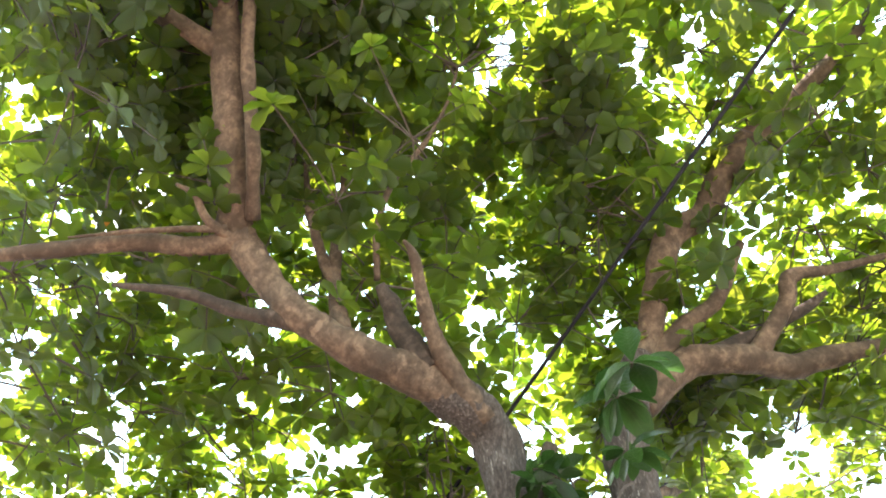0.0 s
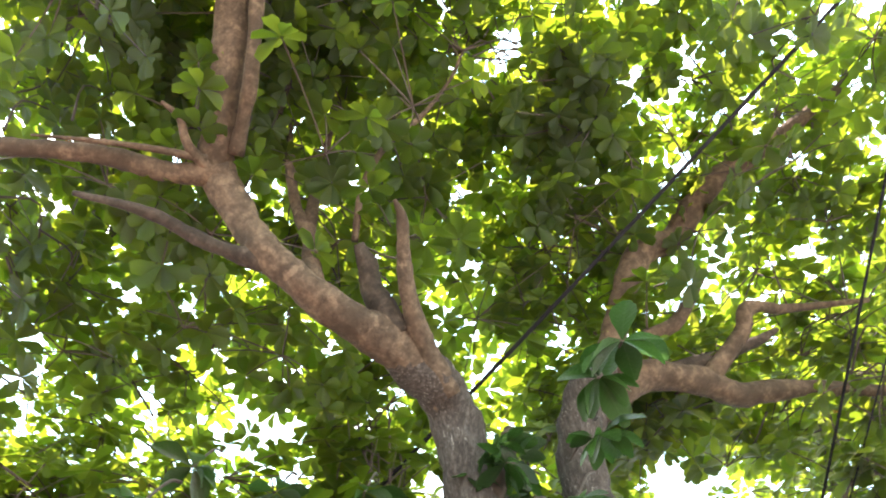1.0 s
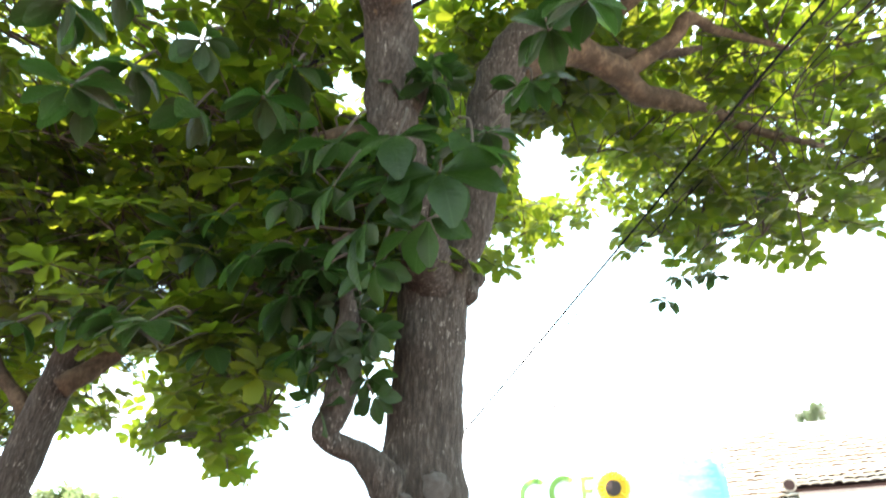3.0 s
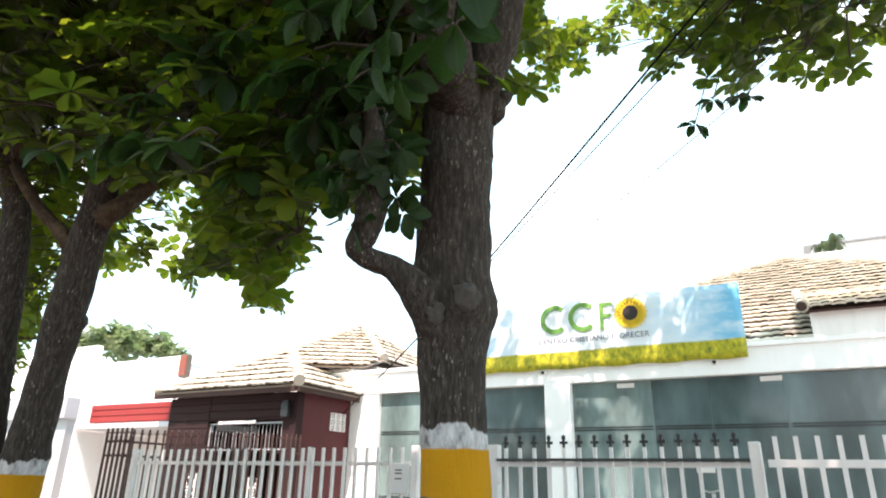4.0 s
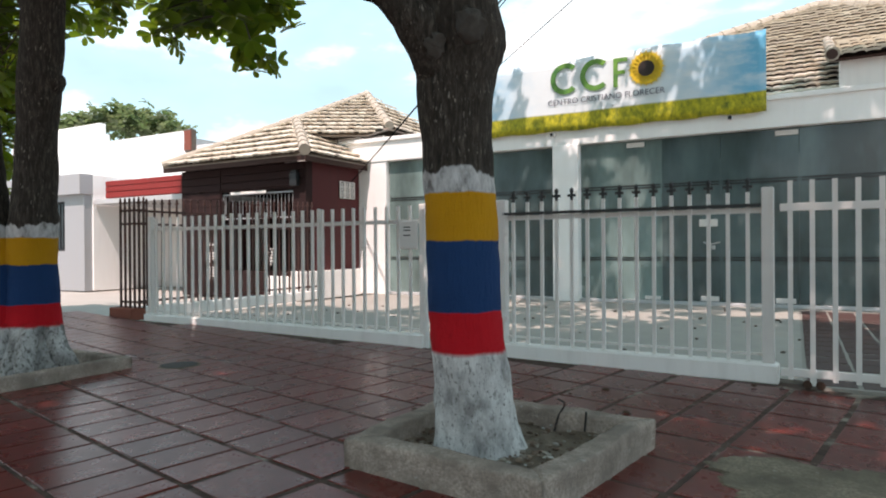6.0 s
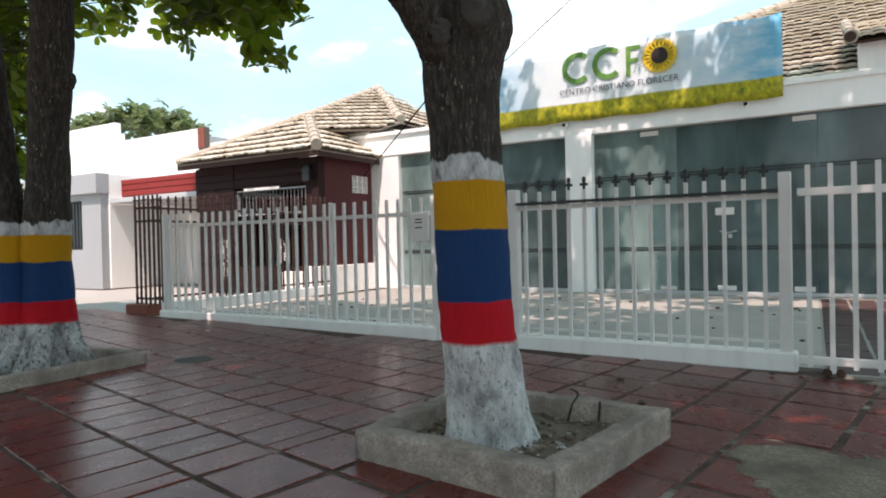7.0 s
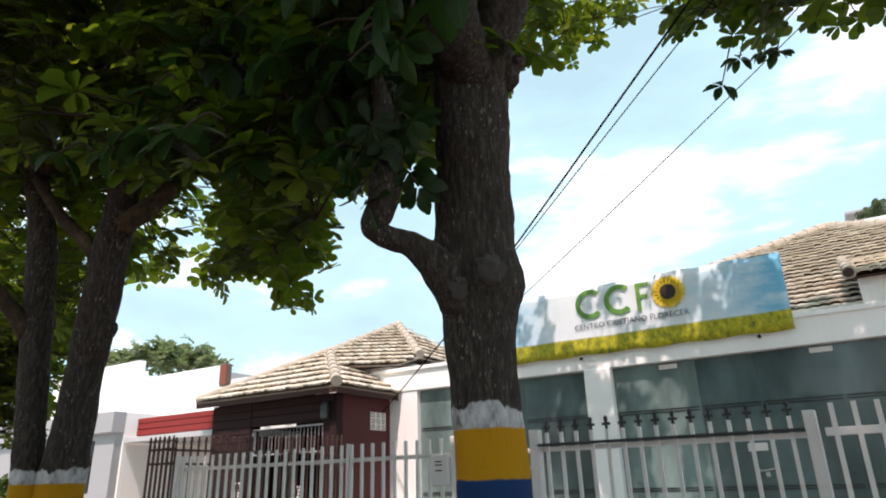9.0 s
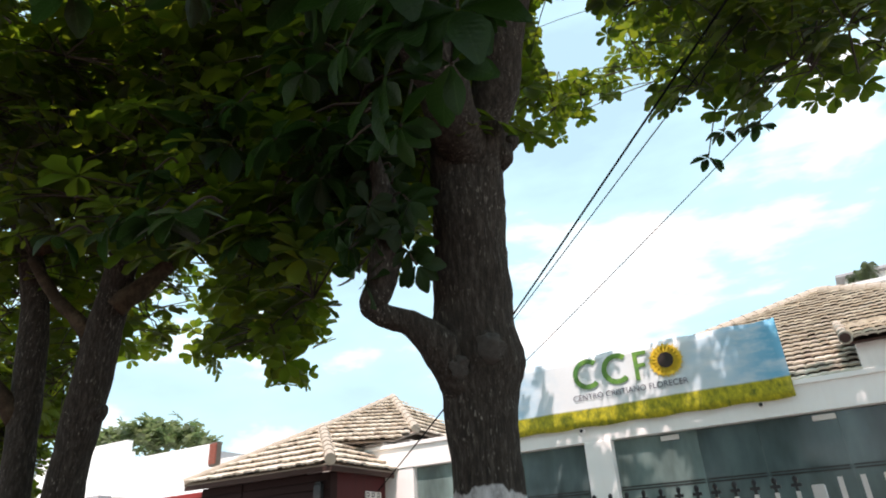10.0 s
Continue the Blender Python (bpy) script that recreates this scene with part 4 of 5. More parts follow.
# ---- trees ----
def leaf_arrays(rng, pos, way, up, length, width, curl, rows=4):
    """The points of one broad leaf, widest past its middle, folded along the midrib and drooping to its tip."""
    way = way.normalized()
    side = way.cross(up).normalized()
    nrm = side.cross(way).normalized()
    pts = []
    prof = (0.10, 0.62, 1.0, 0.70) if rows == 4 else (0.08, 0.42, 0.80, 1.0, 0.80, 0.22)
    for i in range(rows):
        s = i / (rows - 1)
        mid = pos + way * (length * s) - nrm * (curl * length * s * s)
        w = width * 0.5 * prof[i]
        pts += [mid - side * w + nrm * (w * 0.35), mid, mid + side * w + nrm * (w * 0.35)]
    return pts


def leaf_faces(base, rows=4):
    out = []
    for i in range(rows - 1):
        a = base + 3 * i
        out += [(a, a + 1, a + 4, a + 3), (a + 1, a + 2, a + 5, a + 4)]
    return out


def rosette(rng, verts, faces, pos, up, size, count):
    """A whorl of leaves at a twig's end."""
    up = up.normalized()
    a, b = up.orthogonal().normalized(), None
    b = up.cross(a)
    turn = rng.random() * 6.28
    for k in range(count):
        ang = turn + 2 * math.pi * k / count + rng.uniform(-0.3, 0.3)
        rad = a * math.cos(ang) + b * math.sin(ang)
        way = rad + up * rng.uniform(-0.35, 0.55)
        ln = size * rng.uniform(0.7, 1.15)
        base = len(verts)
        verts += leaf_arrays(rng, pos + rad * 0.015, way, up, ln, ln * rng.uniform(0.54, 0.68), rng.uniform(0.05, 0.35))
        faces += leaf_faces(base)


def limb(name, pts, tree, sides=12, rough=0.24, mat=None, label=""):
    bm = bmesh.new()
    tube(bm, pts, 8, max(sides, 12), rough, 5.5)
    ob = smooth(part(name, bm, mat or M_bark_limb, None, label))
    under(ob, tree)
    BOUGH_LINES.append((tree, [Vector(p[:3]) for p in catmull(pts, 4)]))
    return ob


BOUGH_LINES = []
tree = thing("almond_tree", "large almond tree, trunk painted yellow, blue and red", "tree", "street trees", at=(-1.25, -2.45, 0.06))
bm = bmesh.new()
tube(bm, [(-1.225, -2.43, 0.02, 0.225), (-1.245, -2.443, 0.19, 0.192), (-1.27, -2.457, 0.47, 0.175), (-1.292, -2.468, 0.80, 0.174), (-1.30, -2.48, 1.25, 0.169), (-1.312, -2.485, 1.50, 0.168),
          (-1.318, -2.49, 1.70, 0.177), (-1.310, -2.49, 1.86, 0.198), (-1.300, -2.49, 1.98, 0.220), (-1.312, -2.505, 2.10, 0.214), (-1.318, -2.51, 2.30, 0.203), (-1.300, -2.515, 2.60, 0.204),
          (-1.288, -2.51, 2.95, 0.208), (-1.28, -2.52, 3.15, 0.208), (-1.25, -2.55, 3.34, 0.185), (-1.22, -2.58, 3.48, 0.10)], 7, 30, 0.09, 5.0)
lump(bm, (-1.33, -2.655, 1.935), 0.055, (1, 1, 1), 0.3)
lump(bm, (-1.185, -2.61, 2.015), 0.07, (1, 1, 1.1), 0.3)
lump(bm, (-1.155, -2.445, 1.95), 0.072, (1, 1, 1.9), 0.2)
lump(bm, (-1.09, -2.49, 3.12), 0.085, (1.1, 1, 1.1), 0.3)
lump(bm, (-1.03, -2.46, 3.20), 0.050, (1.2, 1, 1.0), 0.3)
for ang in (1.6, 2.9, 4.0, 5.0):
    x, y = math.cos(ang), math.sin(ang)
    tube(bm, [(-1.21 + 0.12 * x, -2.43 + 0.12 * y, 0.34, 0.05), (-1.22 + 0.15 * x, -2.42 + 0.15 * y, 0.17, 0.055), (-1.22 + 0.185 * x, -2.42 + 0.185 * y, 0.06, 0.05)], 4, 8, 0.2, 6)
smooth(under(part("trunk", bm, M_bark_main, None, "dark fissured trunk with painted bands over white lime wash"), tree))
for at, r in (((-1.318, -2.690, 1.902), 0.055), ((-1.168, -2.640, 1.978), 0.070)):
    smooth(under(part("knot", lump(lump(bmesh.new(), at, r, (1, 0.95, 1.1), 0.55, 3), (at[0] + 0.012, at[1] - 0.012, at[2] + 0.008), r * 0.78, (1, 1, 0.95), 0.9, 3), M_scar, None, "pale healed knot"), tree))
limb("limb", [(-1.30, -2.50, 1.72, 0.09), (-1.37, -2.66, 1.92, 0.105), (-1.43, -2.79, 2.06, 0.082), (-1.50, -2.87, 2.12, 0.064), (-1.58, -2.93, 2.15, 0.059), (-1.605, -2.98, 2.20, 0.061), (-1.565, -2.985, 2.28, 0.070), (-1.53, -2.985, 2.38, 0.078), (-1.51, -2.99, 2.51, 0.077), (-1.50, -3.02, 2.73, 0.058), (-1.55, -3.05, 3.02, 0.03)], tree, mat=M_bark_main)
BOUGH_LINES.pop()                              # bare: its leaves are the whorls below
limb("limb", [(-1.27, -2.52, 2.85, 0.15), (-1.24, -2.60, 3.10, 0.146), (-1.14, -3.02, 3.32, 0.133), (-1.145, -3.28, 3.68, 0.136), (-1.16, -3.38, 4.04, 0.148), (-1.12, -3.48, 4.38, 0.155), (-1.08, -3.72, 4.52, 0.153), (-1.10, -3.98, 4.57, 0.120)], tree, 16, mat=M_bark_main)
limb("limb", [(-1.11, -3.50, 4.38, 0.104), (-1.07, -3.81, 4.54, 0.129), (-1.13, -4.21, 4.60, 0.122), (-1.18, -4.58, 4.64, 0.107), (-1.21, -4.90, 4.75, 0.101), (-1.25, -5.10, 4.97, 0.099), (-1.26, -5.42, 5.28, 0.113), (-1.04, -5.60, 5.41, 0.113), (-0.79, -5.79, 5.57, 0.110), (-0.45, -6.13, 6.03, 0.106), (-0.21, -6.38, 6.36, 0.098), (0.19, -6.78, 6.87, 0.080), (0.64, -7.20, 7.43, 0.041)], tree, 18)
limb("limb", [(-1.20, -5.36, 5.25, 0.088), (-1.41, -5.63, 5.19, 0.070), (-1.51, -5.85, 5.16, 0.066), (-1.63, -6.08, 5.10, 0.059), (-1.84, -6.36, 5.06, 0.053), (-2.07, -6.64, 5.05, 0.048), (-2.54, -7.15, 5.04, 0.028)], tree)
limb("limb", [(-0.45, -6.16, 6.05, 0.080), (-0.48, -6.59, 6.13, 0.076), (-0.51, -6.99, 6.22, 0.070), (-0.50, -7.54, 6.34, 0.056), (-0.48, -8.21, 6.47, 0.032)], tree)
limb("limb", [(-1.09, -5.41, 5.30, 0.051), (-0.66, -5.66, 5.44, 0.044), (-0.33, -5.99, 5.88, 0.046), (-0.06, -6.19, 6.20, 0.044), (0.32, -6.51, 6.75, 0.03)], tree)
limb("limb", [(-1.22, -4.82, 4.70, 0.064), (-1.34, -5.11, 4.71, 0.048), (-1.41, -5.29, 4.74, 0.043), (-1.46, -5.48, 4.77, 0.037), (-1.53, -5.66, 4.77, 0.029), (-1.70, -5.92, 4.82, 0.015)], tree, mat=M_bark_stem)
limb("limb", [(-1.18, -4.60, 4.72, 0.072), (-1.18, -4.68, 5.06, 0.058), (-1.20, -4.75, 5.41, 0.054), (-1.14, -4.82, 5.79, 0.046), (-1.01, -4.91, 6.19, 0.034), (-0.76, -5.10, 6.73, 0.018)], tree)
limb("limb", [(-1.19, -4.70, 5.20, 0.044), (-1.22, -4.87, 5.58, 0.045), (-1.18, -5.01, 5.84, 0.040), (-1.12, -5.14, 6.10, 0.034), (-1.01, -5.30, 6.42, 0.014)], tree)
limb("limb", [(-1.25, -5.44, 5.22, 0.043), (-1.20, -5.65, 5.20, 0.032), (-1.12, -5.80, 5.26, 0.022), (-1.12, -5.93, 5.27, 0.012)], tree, 8, label="short dead snag")
limb("limb", [(-1.20, -5.52, 5.22, 0.031), (-1.35, -5.82, 5.12, 0.022), (-1.52, -6.09, 5.05, 0.016), (-1.68, -6.31, 5.01, 0.009)], tree, 8)
limb("limb", [(-1.04, -4.02, 4.62, 0.102), (-1.01, -4.27, 4.82, 0.081), (-0.96, -4.38, 4.96, 0.068), (-0.92, -4.50, 5.05, 0.034)], tree, mat=M_bark_stem, label="dark rotten stub")
limb("limb", [(-1.03, -3.62, 4.40, 0.076), (-0.95, -3.90, 4.56, 0.070), (-0.84, -4.13, 4.69, 0.053), (-0.71, -4.30, 4.83, 0.043), (-0.57, -4.45, 4.94, 0.038), (-0.52, -4.56, 4.97, 0.012)], tree, label="broken peeling stub limb")
limb("limb", [(-0.98, -4.50, 5.20, 0.022), (-0.76, -4.66, 5.50, 0.024), (-0.49, -4.71, 5.72, 0.022), (-0.21, -4.64, 5.96, 0.018), (0.10, -4.63, 6.24, 0.013), (0.31, -4.67, 6.54, 0.010)], tree, 8)
limb("limb", [(-1.26, -2.50, 2.85, 0.15), (-1.20, -2.54, 3.1, 0.150), (-1.02, -2.58, 3.5, 0.136), (-0.91, -2.60, 4.0, 0.141), (-0.84, -2.60, 4.55, 0.151), (-0.66, -2.58, 4.98, 0.154), (-0.48, -2.53, 5.22, 0.123)], tree, 16, mat=M_bark_main)
limb("limb", [(-0.55, -2.55, 5.1, 0.099), (-0.36, -2.49, 5.43, 0.097), (0.03, -2.56, 5.84, 0.103), (0.26, -2.52, 6.10, 0.114), (0.50, -2.38, 6.17, 0.106), (0.86, -2.42, 6.34, 0.099), (1.20, -2.39, 6.43, 0.091), (1.69, -2.26, 6.55, 0.076), (2.31, -2.15, 6.72, 0.046)], tree, 14)
limb("limb", [(-0.48, -2.45, 5.2, 0.072), (-0.2, -2.28, 5.48, 0.068), (0.09, -2.10, 5.66, 0.058), (0.50, -2.03, 6.05, 0.034)], tree)
limb("limb", [(-0.68, -2.50, 4.92, 0.120), (-0.32, -2.21, 5.23, 0.114), (-0.06, -1.82, 5.25, 0.108), (0.06, -1.51, 5.27, 0.100), (0.43, -1.11, 5.36, 0.068), (0.92, -0.54, 5.37, 0.044), (1.5, 0.1, 5.5, 0.024)], tree, 14)
limb("limb", [(-0.26, -2.12, 5.27, 0.075), (0.04, -1.82, 5.43, 0.055), (0.42, -1.54, 5.58, 0.045), (0.60, -1.42, 5.68, 0.02)], tree, mat=M_bark_stem)
limb("limb", [(-0.03, -1.8, 5.26, 0.072), (0.37, -1.73, 5.53, 0.066), (0.55, -1.74, 5.70, 0.060), (0.78, -1.40, 5.82, 0.038), (1.3, -0.9, 5.9, 0.021)], tree)
limb("limb", [(-1.12, -3.34, 3.75, 0.08), (-1.0, -3.26, 4.10, 0.065), (-0.92, -3.22, 4.32, 0.05)], tree, mat=M_bark_stem, label="short sawn stub")
limb("limb", [(-0.9, -2.58, 4.2, 0.08), (-1.3, -1.9, 4.9, 0.06), (-1.6, -1.0, 5.6, 0.045), (-1.9, 0.0, 6.1, 0.025)], tree)
limb("limb", [(-1.10, -3.2, 3.7, 0.08), (-1.7, -3.1, 4.1, 0.055), (-2.4, -2.9, 4.3, 0.04), (-3.0, -2.7, 4.2, 0.02)], tree)

second = thing("almond_tree", "twin-trunked almond tree with painted yellow, blue and red bands", "tree", "street trees", at=(-5.05, -2.5, 0.06))
bm = bmesh.new()
tube(bm, [(-4.95, -2.45, 0.02, 0.30), (-4.97, -2.46, 0.2, 0.24), (-4.98, -2.45, 0.5, 0.19), (-4.97, -2.45, 0.9, 0.172), (-4.94, -2.46, 1.15, 0.163), (-4.92, -2.46, 1.35, 0.150), (-4.87, -2.46, 1.85, 0.140), (-4.83, -2.46, 2.2, 0.150),
          (-4.785, -2.46, 2.7, 0.145), (-4.73, -2.46, 3.1, 0.132), (-4.66, -2.48, 3.4, 0.120), (-4.55, -2.5, 4.0, 0.11), (-4.4, -2.55, 4.8, 0.09), (-4.2, -2.6, 5.6, 0.05)], 7, 22, 0.10, 4.5)
lump(bm, (-4.74, -2.42, 2.2), 0.085, (1, 1, 1.2), 0.3)
for ang in (0.3, 5.6, 4.6):
    x, y = math.cos(ang), math.sin(ang)
    tube(bm, [(-4.95 + 0.14 * x, -2.46 + 0.14 * y, 0.4, 0.06), (-4.95 + 0.25 * x, -2.46 + 0.25 * y, 0.18, 0.075), (-4.95 + 0.36 * x, -2.46 + 0.36 * y, 0.05, 0.06)], 4, 8, 0.2, 6)
smooth(under(part("trunk", bm, M_bark_second, None, "dark fissured trunk with painted bands"), second))
bm = bmesh.new()
tube(bm, [(-5.14, -2.60, 0.02, 0.23), (-5.11, -2.60, 0.3, 0.165), (-5.12, -2.61, 0.85, 0.118), (-5.15, -2.62, 1.15, 0.106), (-5.21, -2.62, 1.45, 0.106), (-5.30, -2.63, 1.9, 0.110), (-5.39, -2.64, 2.4, 0.118), (-5.45, -2.66, 2.85, 0.115),
          (-5.5, -2.75, 3.4, 0.105), (-5.5, -3.0, 4.0, 0.09), (-5.6, -3.2, 4.9, 0.05)], 7, 20, 0.10, 4.5)
smooth(under(part("trunk", bm, M_bark_second, None, "dark fissured trunk with painted bands"), second))
for pts in ([(-5.38, -2.68, 2.2, 0.08), (-5.46, -2.92, 2.5, 0.065), (-5.6, -3.2, 2.75, 0.05), (-6.1, -3.4, 3.3, 0.03)],
            [(-4.80, -2.48, 2.62, 0.08), (-4.92, -2.58, 2.92, 0.06), (-5.10, -2.72, 3.14, 0.055), (-5.3, -2.9, 3.5, 0.04)],
            [(-4.6, -2.5, 3.0, 0.09), (-4.3, -2.0, 3.7, 0.06), (-4.1, -1.2, 4.2, 0.04), (-4.2, -0.4, 4.4, 0.02)],
            [(-4.45, -2.55, 3.9, 0.09), (-3.8, -2.9, 4.6, 0.06), (-3.2, -3.4, 5.2, 0.03)],
            [(-5.25, -2.9, 3.6, 0.08), (-5.9, -2.0, 4.4, 0.05), (-6.4, -1.2, 4.9, 0.025)]):
    limb("limb", pts, second, 10, mat=M_bark_limb)

third = thing("almond_tree", "low-crowned dark almond tree at the end of the row", "tree", "street trees", at=(-10.6, -1.9, 0.0))
bm = bmesh.new()
tube(bm, [(-10.6, -1.9, -0.03, 0.26), (-10.58, -1.9, 0.5, 0.17), (-10.6, -1.85, 1.2, 0.15), (-10.5, -1.7, 2.2, 0.14), (-10.3, -1.3, 3.2, 0.10), (-10.2, -0.9, 4.2, 0.05)], 6, 16, 0.10, 4.5)
smooth(under(part("trunk", bm, M_bark_second, None, "dark fissured trunk with painted bands"), third))
for pts in ([(-10.5, -1.7, 2.2, 0.09), (-10.0, -1.0, 2.7, 0.06), (-9.4, -0.5, 3.0, 0.03)], [(-10.45, -1.5, 2.6, 0.08), (-10.3, -0.4, 3.0, 0.05), (-9.9, 0.3, 3.1, 0.03)], [(-10.5, -1.6, 2.0, 0.06), (-9.9, -1.2, 1.9, 0.04), (-9.3, -0.9, 1.9, 0.02)]):
    limb("limb", pts, third, 10, mat=M_bark_limb)

# crowns: clumps fill these ellipsoids (centre, half-axes, how many branch ends, which tree)
CROWN = [
    ((0.0, -3.7, 6.9), (3.6, 3.0, 1.0), 165, tree),
    ((1.0, -0.5, 6.35), (2.4, 2.1, 1.1), 54, tree),
    ((3.0, -2.0, 6.6), (2.0, 2.4, 1.2), 42, tree),
    ((-1.8, 0.3, 6.5), (2.8, 1.9, 1.2), 62, tree),
    # high layer added behind the lower leaves to dapple banner and facade
    ((-0.8, 2.4, 8.8), (4.9, 1.5, 0.9), 155, tree),
    ((-2.4, -5.0, 6.1), (2.4, 2.4, 1.2), 70, tree),
    ((-0.4, -7.4, 6.8), (4.0, 2.2, 1.1), 230, tree),
    ((-0.9, -1.5, 5.7), (0.9, 0.9, 1.0), 18, tree),
    ((-2.6, -2.6, 4.0), (1.2, 1.1, 1.1), 58, tree),
    ((-5.0, -1.8, 5.2), (2.8, 2.2, 1.6), 118, second),
    ((-4.4, -2.9, 4.2), (1.5, 1.1, 1.0), 64, second),
    ((-3.5, -3.4, 5.4), (1.2, 1.2, 1.0), 14, second),
    ((-4.4, -0.5, 3.8), (1.4, 1.0, 0.8), 46, second),
    ((-6.9, -1.6, 3.6), (1.4, 1.5, 1.3), 48, second),
    ((-5.2, -4.8, 5.2), (2.4, 1.9, 1.4), 34, second),
    ((-4.2, -2.5, 3.4), (1.7, 1.0, 0.7), 14, second),
    ((-1.9, -2.2, 3.95), (0.6, 0.8, 1.0), 34, tree),
    ((-0.2, -5.9, 7.0), (2.2, 1.0, 0.8), 55, tree),
    ((-9.8, -0.7, 2.9), (1.5, 1.3, 1.7), 190, third),
    ((-4.5, -5.0, 5.0), (0.9, 0.7, 0.5), 20, second),
    ((-2.35, -3.2, 5.75), (0.7, 0.7, 0.5), 8, tree),
    ((0.8, -3.8, 6.7), (0.7, 0.6, 0.5), 13, tree),
    ((-0.95, -1.7, 5.7), (0.5, 0.6, 0.4), 14, tree),
    ((1.6, -0.6, 4.75), (1.4, 1.3, 0.5), 20, tree),
    ((0.5, 0.5, 5.0), (1.7, 0.9, 0.55), 17, tree),
    ((-4.8, -0.85, 3.05), (1.0, 0.85, 0.4), 18, second),
    ((-2.35, -2.7, 2.8), (0.5, 0.6, 0.6), 24, tree),
    ((-4.6, -5.6, 5.8), (1.3, 1.0, 0.6), 13, second),
    ((-7.8, -4.0, 5.2), (2.2, 2.4, 1.6), 28, second),
]


# centre, height, spread and size of each hanging bunch
HANGING = ((-7.33, 3.75, 0.08, 3), (-6.90, 3.95, 0.12, 4), (-6.54, 4.15, 0.14, 5), (-6.05, 3.83, 0.10, 4), (-5.85, 3.42, 0.08, 3), (-5.64, 3.25, 0.06, 2), (-5.45, 3.88, 0.11, 5), (-5.73, 4.29, 0.16, 6),
           (-7.25, 4.56, 0.08, 3), (-6.33, 4.59, 0.18, 5), (-8.39, 4.50, 0.12, 2), (-8.88, 4.40, 0.12, 2), (-9.40, 4.28, 0.08, 1), (-8.76, 4.95, 0.12, 1), (-9.30, 4.84, 0.14, 1))
HEM = ((-40, 0.57), (-9, 0.59), (-5, 0.605), (-2, 0.63), (1, 0.65), (4, 0.625), (5.5, 0.63), (7, 0.685), (10, 0.735), (13, 0.735), (16.4, 0.70), (18.6, 0.67), (23, 0.69), (31, 0.55), (38.5, 0.45), (41, 0.455), (42, 0.50), (42.8, 0.35), (44.2, 0.335), (44.6, 0.272), (47, 0.272), (47.8, 0.31),
       (50.7, 0.31), (51, 0.28), (52.4, 0.28), (52.9, 0.42), (54.7, 0.42), (55.0, 0.315), (58, 0.295), (61, 0.275), (62.2, 0.20), (63.4, 0.04), (180, 0.04))


def hem(x, y):
    """Bearing and distance from the standing place under the crown, and the height under which no foliage hangs there."""
    far = math.hypot(x - 0.15, y + 5.25)
    bearing = math.degrees(math.atan2(0.15 - x, y + 5.25))
    slope = next(s0 + (s1 - s0) * (bearing - b0) / (b1 - b0) for (b0, s0), (b1, s1) in zip(HEM, HEM[1:]) if bearing <= b1) if bearing > -40 else 0.56
    return bearing, far, 1.06 + far * (slope + 0.014 * noise.noise(Vector((x * 2.1, y * 2.1, 0.0))))


def floor_of_crown(x, y):
    bearing, far, low = hem(x, y)
    if 57.5 < bearing < 72 and far < 5.6:
        low = max(low, 1.06 + far * 0.43)
    return max(4.0 if x > -0.9 else 1.9 if x > -8.0 else 1.2, low)


def open_gap(p):
    """The bright gap between the two boughs, where no twig grows."""
    bearing, far, low = hem(p.x, p.y)
    return 10.5 < bearing < 18.5 and 0.83 < (p.z - 1.15) / far < 1.05


rng = random.Random(7)
crown_data = {tree: ([], []), second: ([], []), third: ([], [])}
twig_bm = {tree: bmesh.new(), second: bmesh.new(), third: bmesh.new()}
for centre, axes, count, owner in CROWN:
    made = 0
    while made < count:
        d = Vector((rng.gauss(0, 1), rng.gauss(0, 1), rng.gauss(0, 1))).normalized() * rng.random() ** 0.45
        p = Vector(centre) + Vector((d.x * axes[0], d.y * axes[1], d.z * axes[2]))
        made += 1
        if p.z < floor_of_crown(p.x, p.y) + 0.2 or open_gap(p):
            continue
        near = min((q for o, ln in BOUGH_LINES if o is owner for q in ln[len(ln) // 3:]), key=lambda q: (q - p).length)
        near = p + (near - p) * min(1.0, rng.uniform(0.5, 0.9) / max((near - p).length, 0.01))
        mid = near.lerp(p, 0.5) + Vector((rng.uniform(-0.2, 0.2), rng.uniform(-0.2, 0.2), rng.uniform(0.0, 0.25)))
        if not open_gap(near) and not open_gap(near.lerp(p, 0.5)):
            tube(twig_bm[owner], [(*near, 0.010), (*mid, 0.008), (*p, 0.006)], 3, 4, 0.1, 5, cap=False)
        for _ in range(rng.randint(6, 9)):
            off = Vector((rng.gauss(0, 0.30), rng.gauss(0, 0.30), rng.gauss(-0.02, 0.18)))
            q = p + off
            if q.z < floor_of_crown(q.x, q.y) or open_gap(q):
                continue
            tube(twig_bm[owner], [(*p, 0.008), (*(p.lerp(q, 0.5) + Vector((0, 0, 0.04))), 0.006), (*q, 0.005)], 2, 3, 0, 5, cap=False)
            up = Vector((off.x * 0.8, off.y * 0.8, 0.75 + rng.uniform(-0.3, 0.3)))
            rosette(rng, *crown_data[owner], q, up, rng.uniform(0.112, 0.172), rng.randint(7, 9))
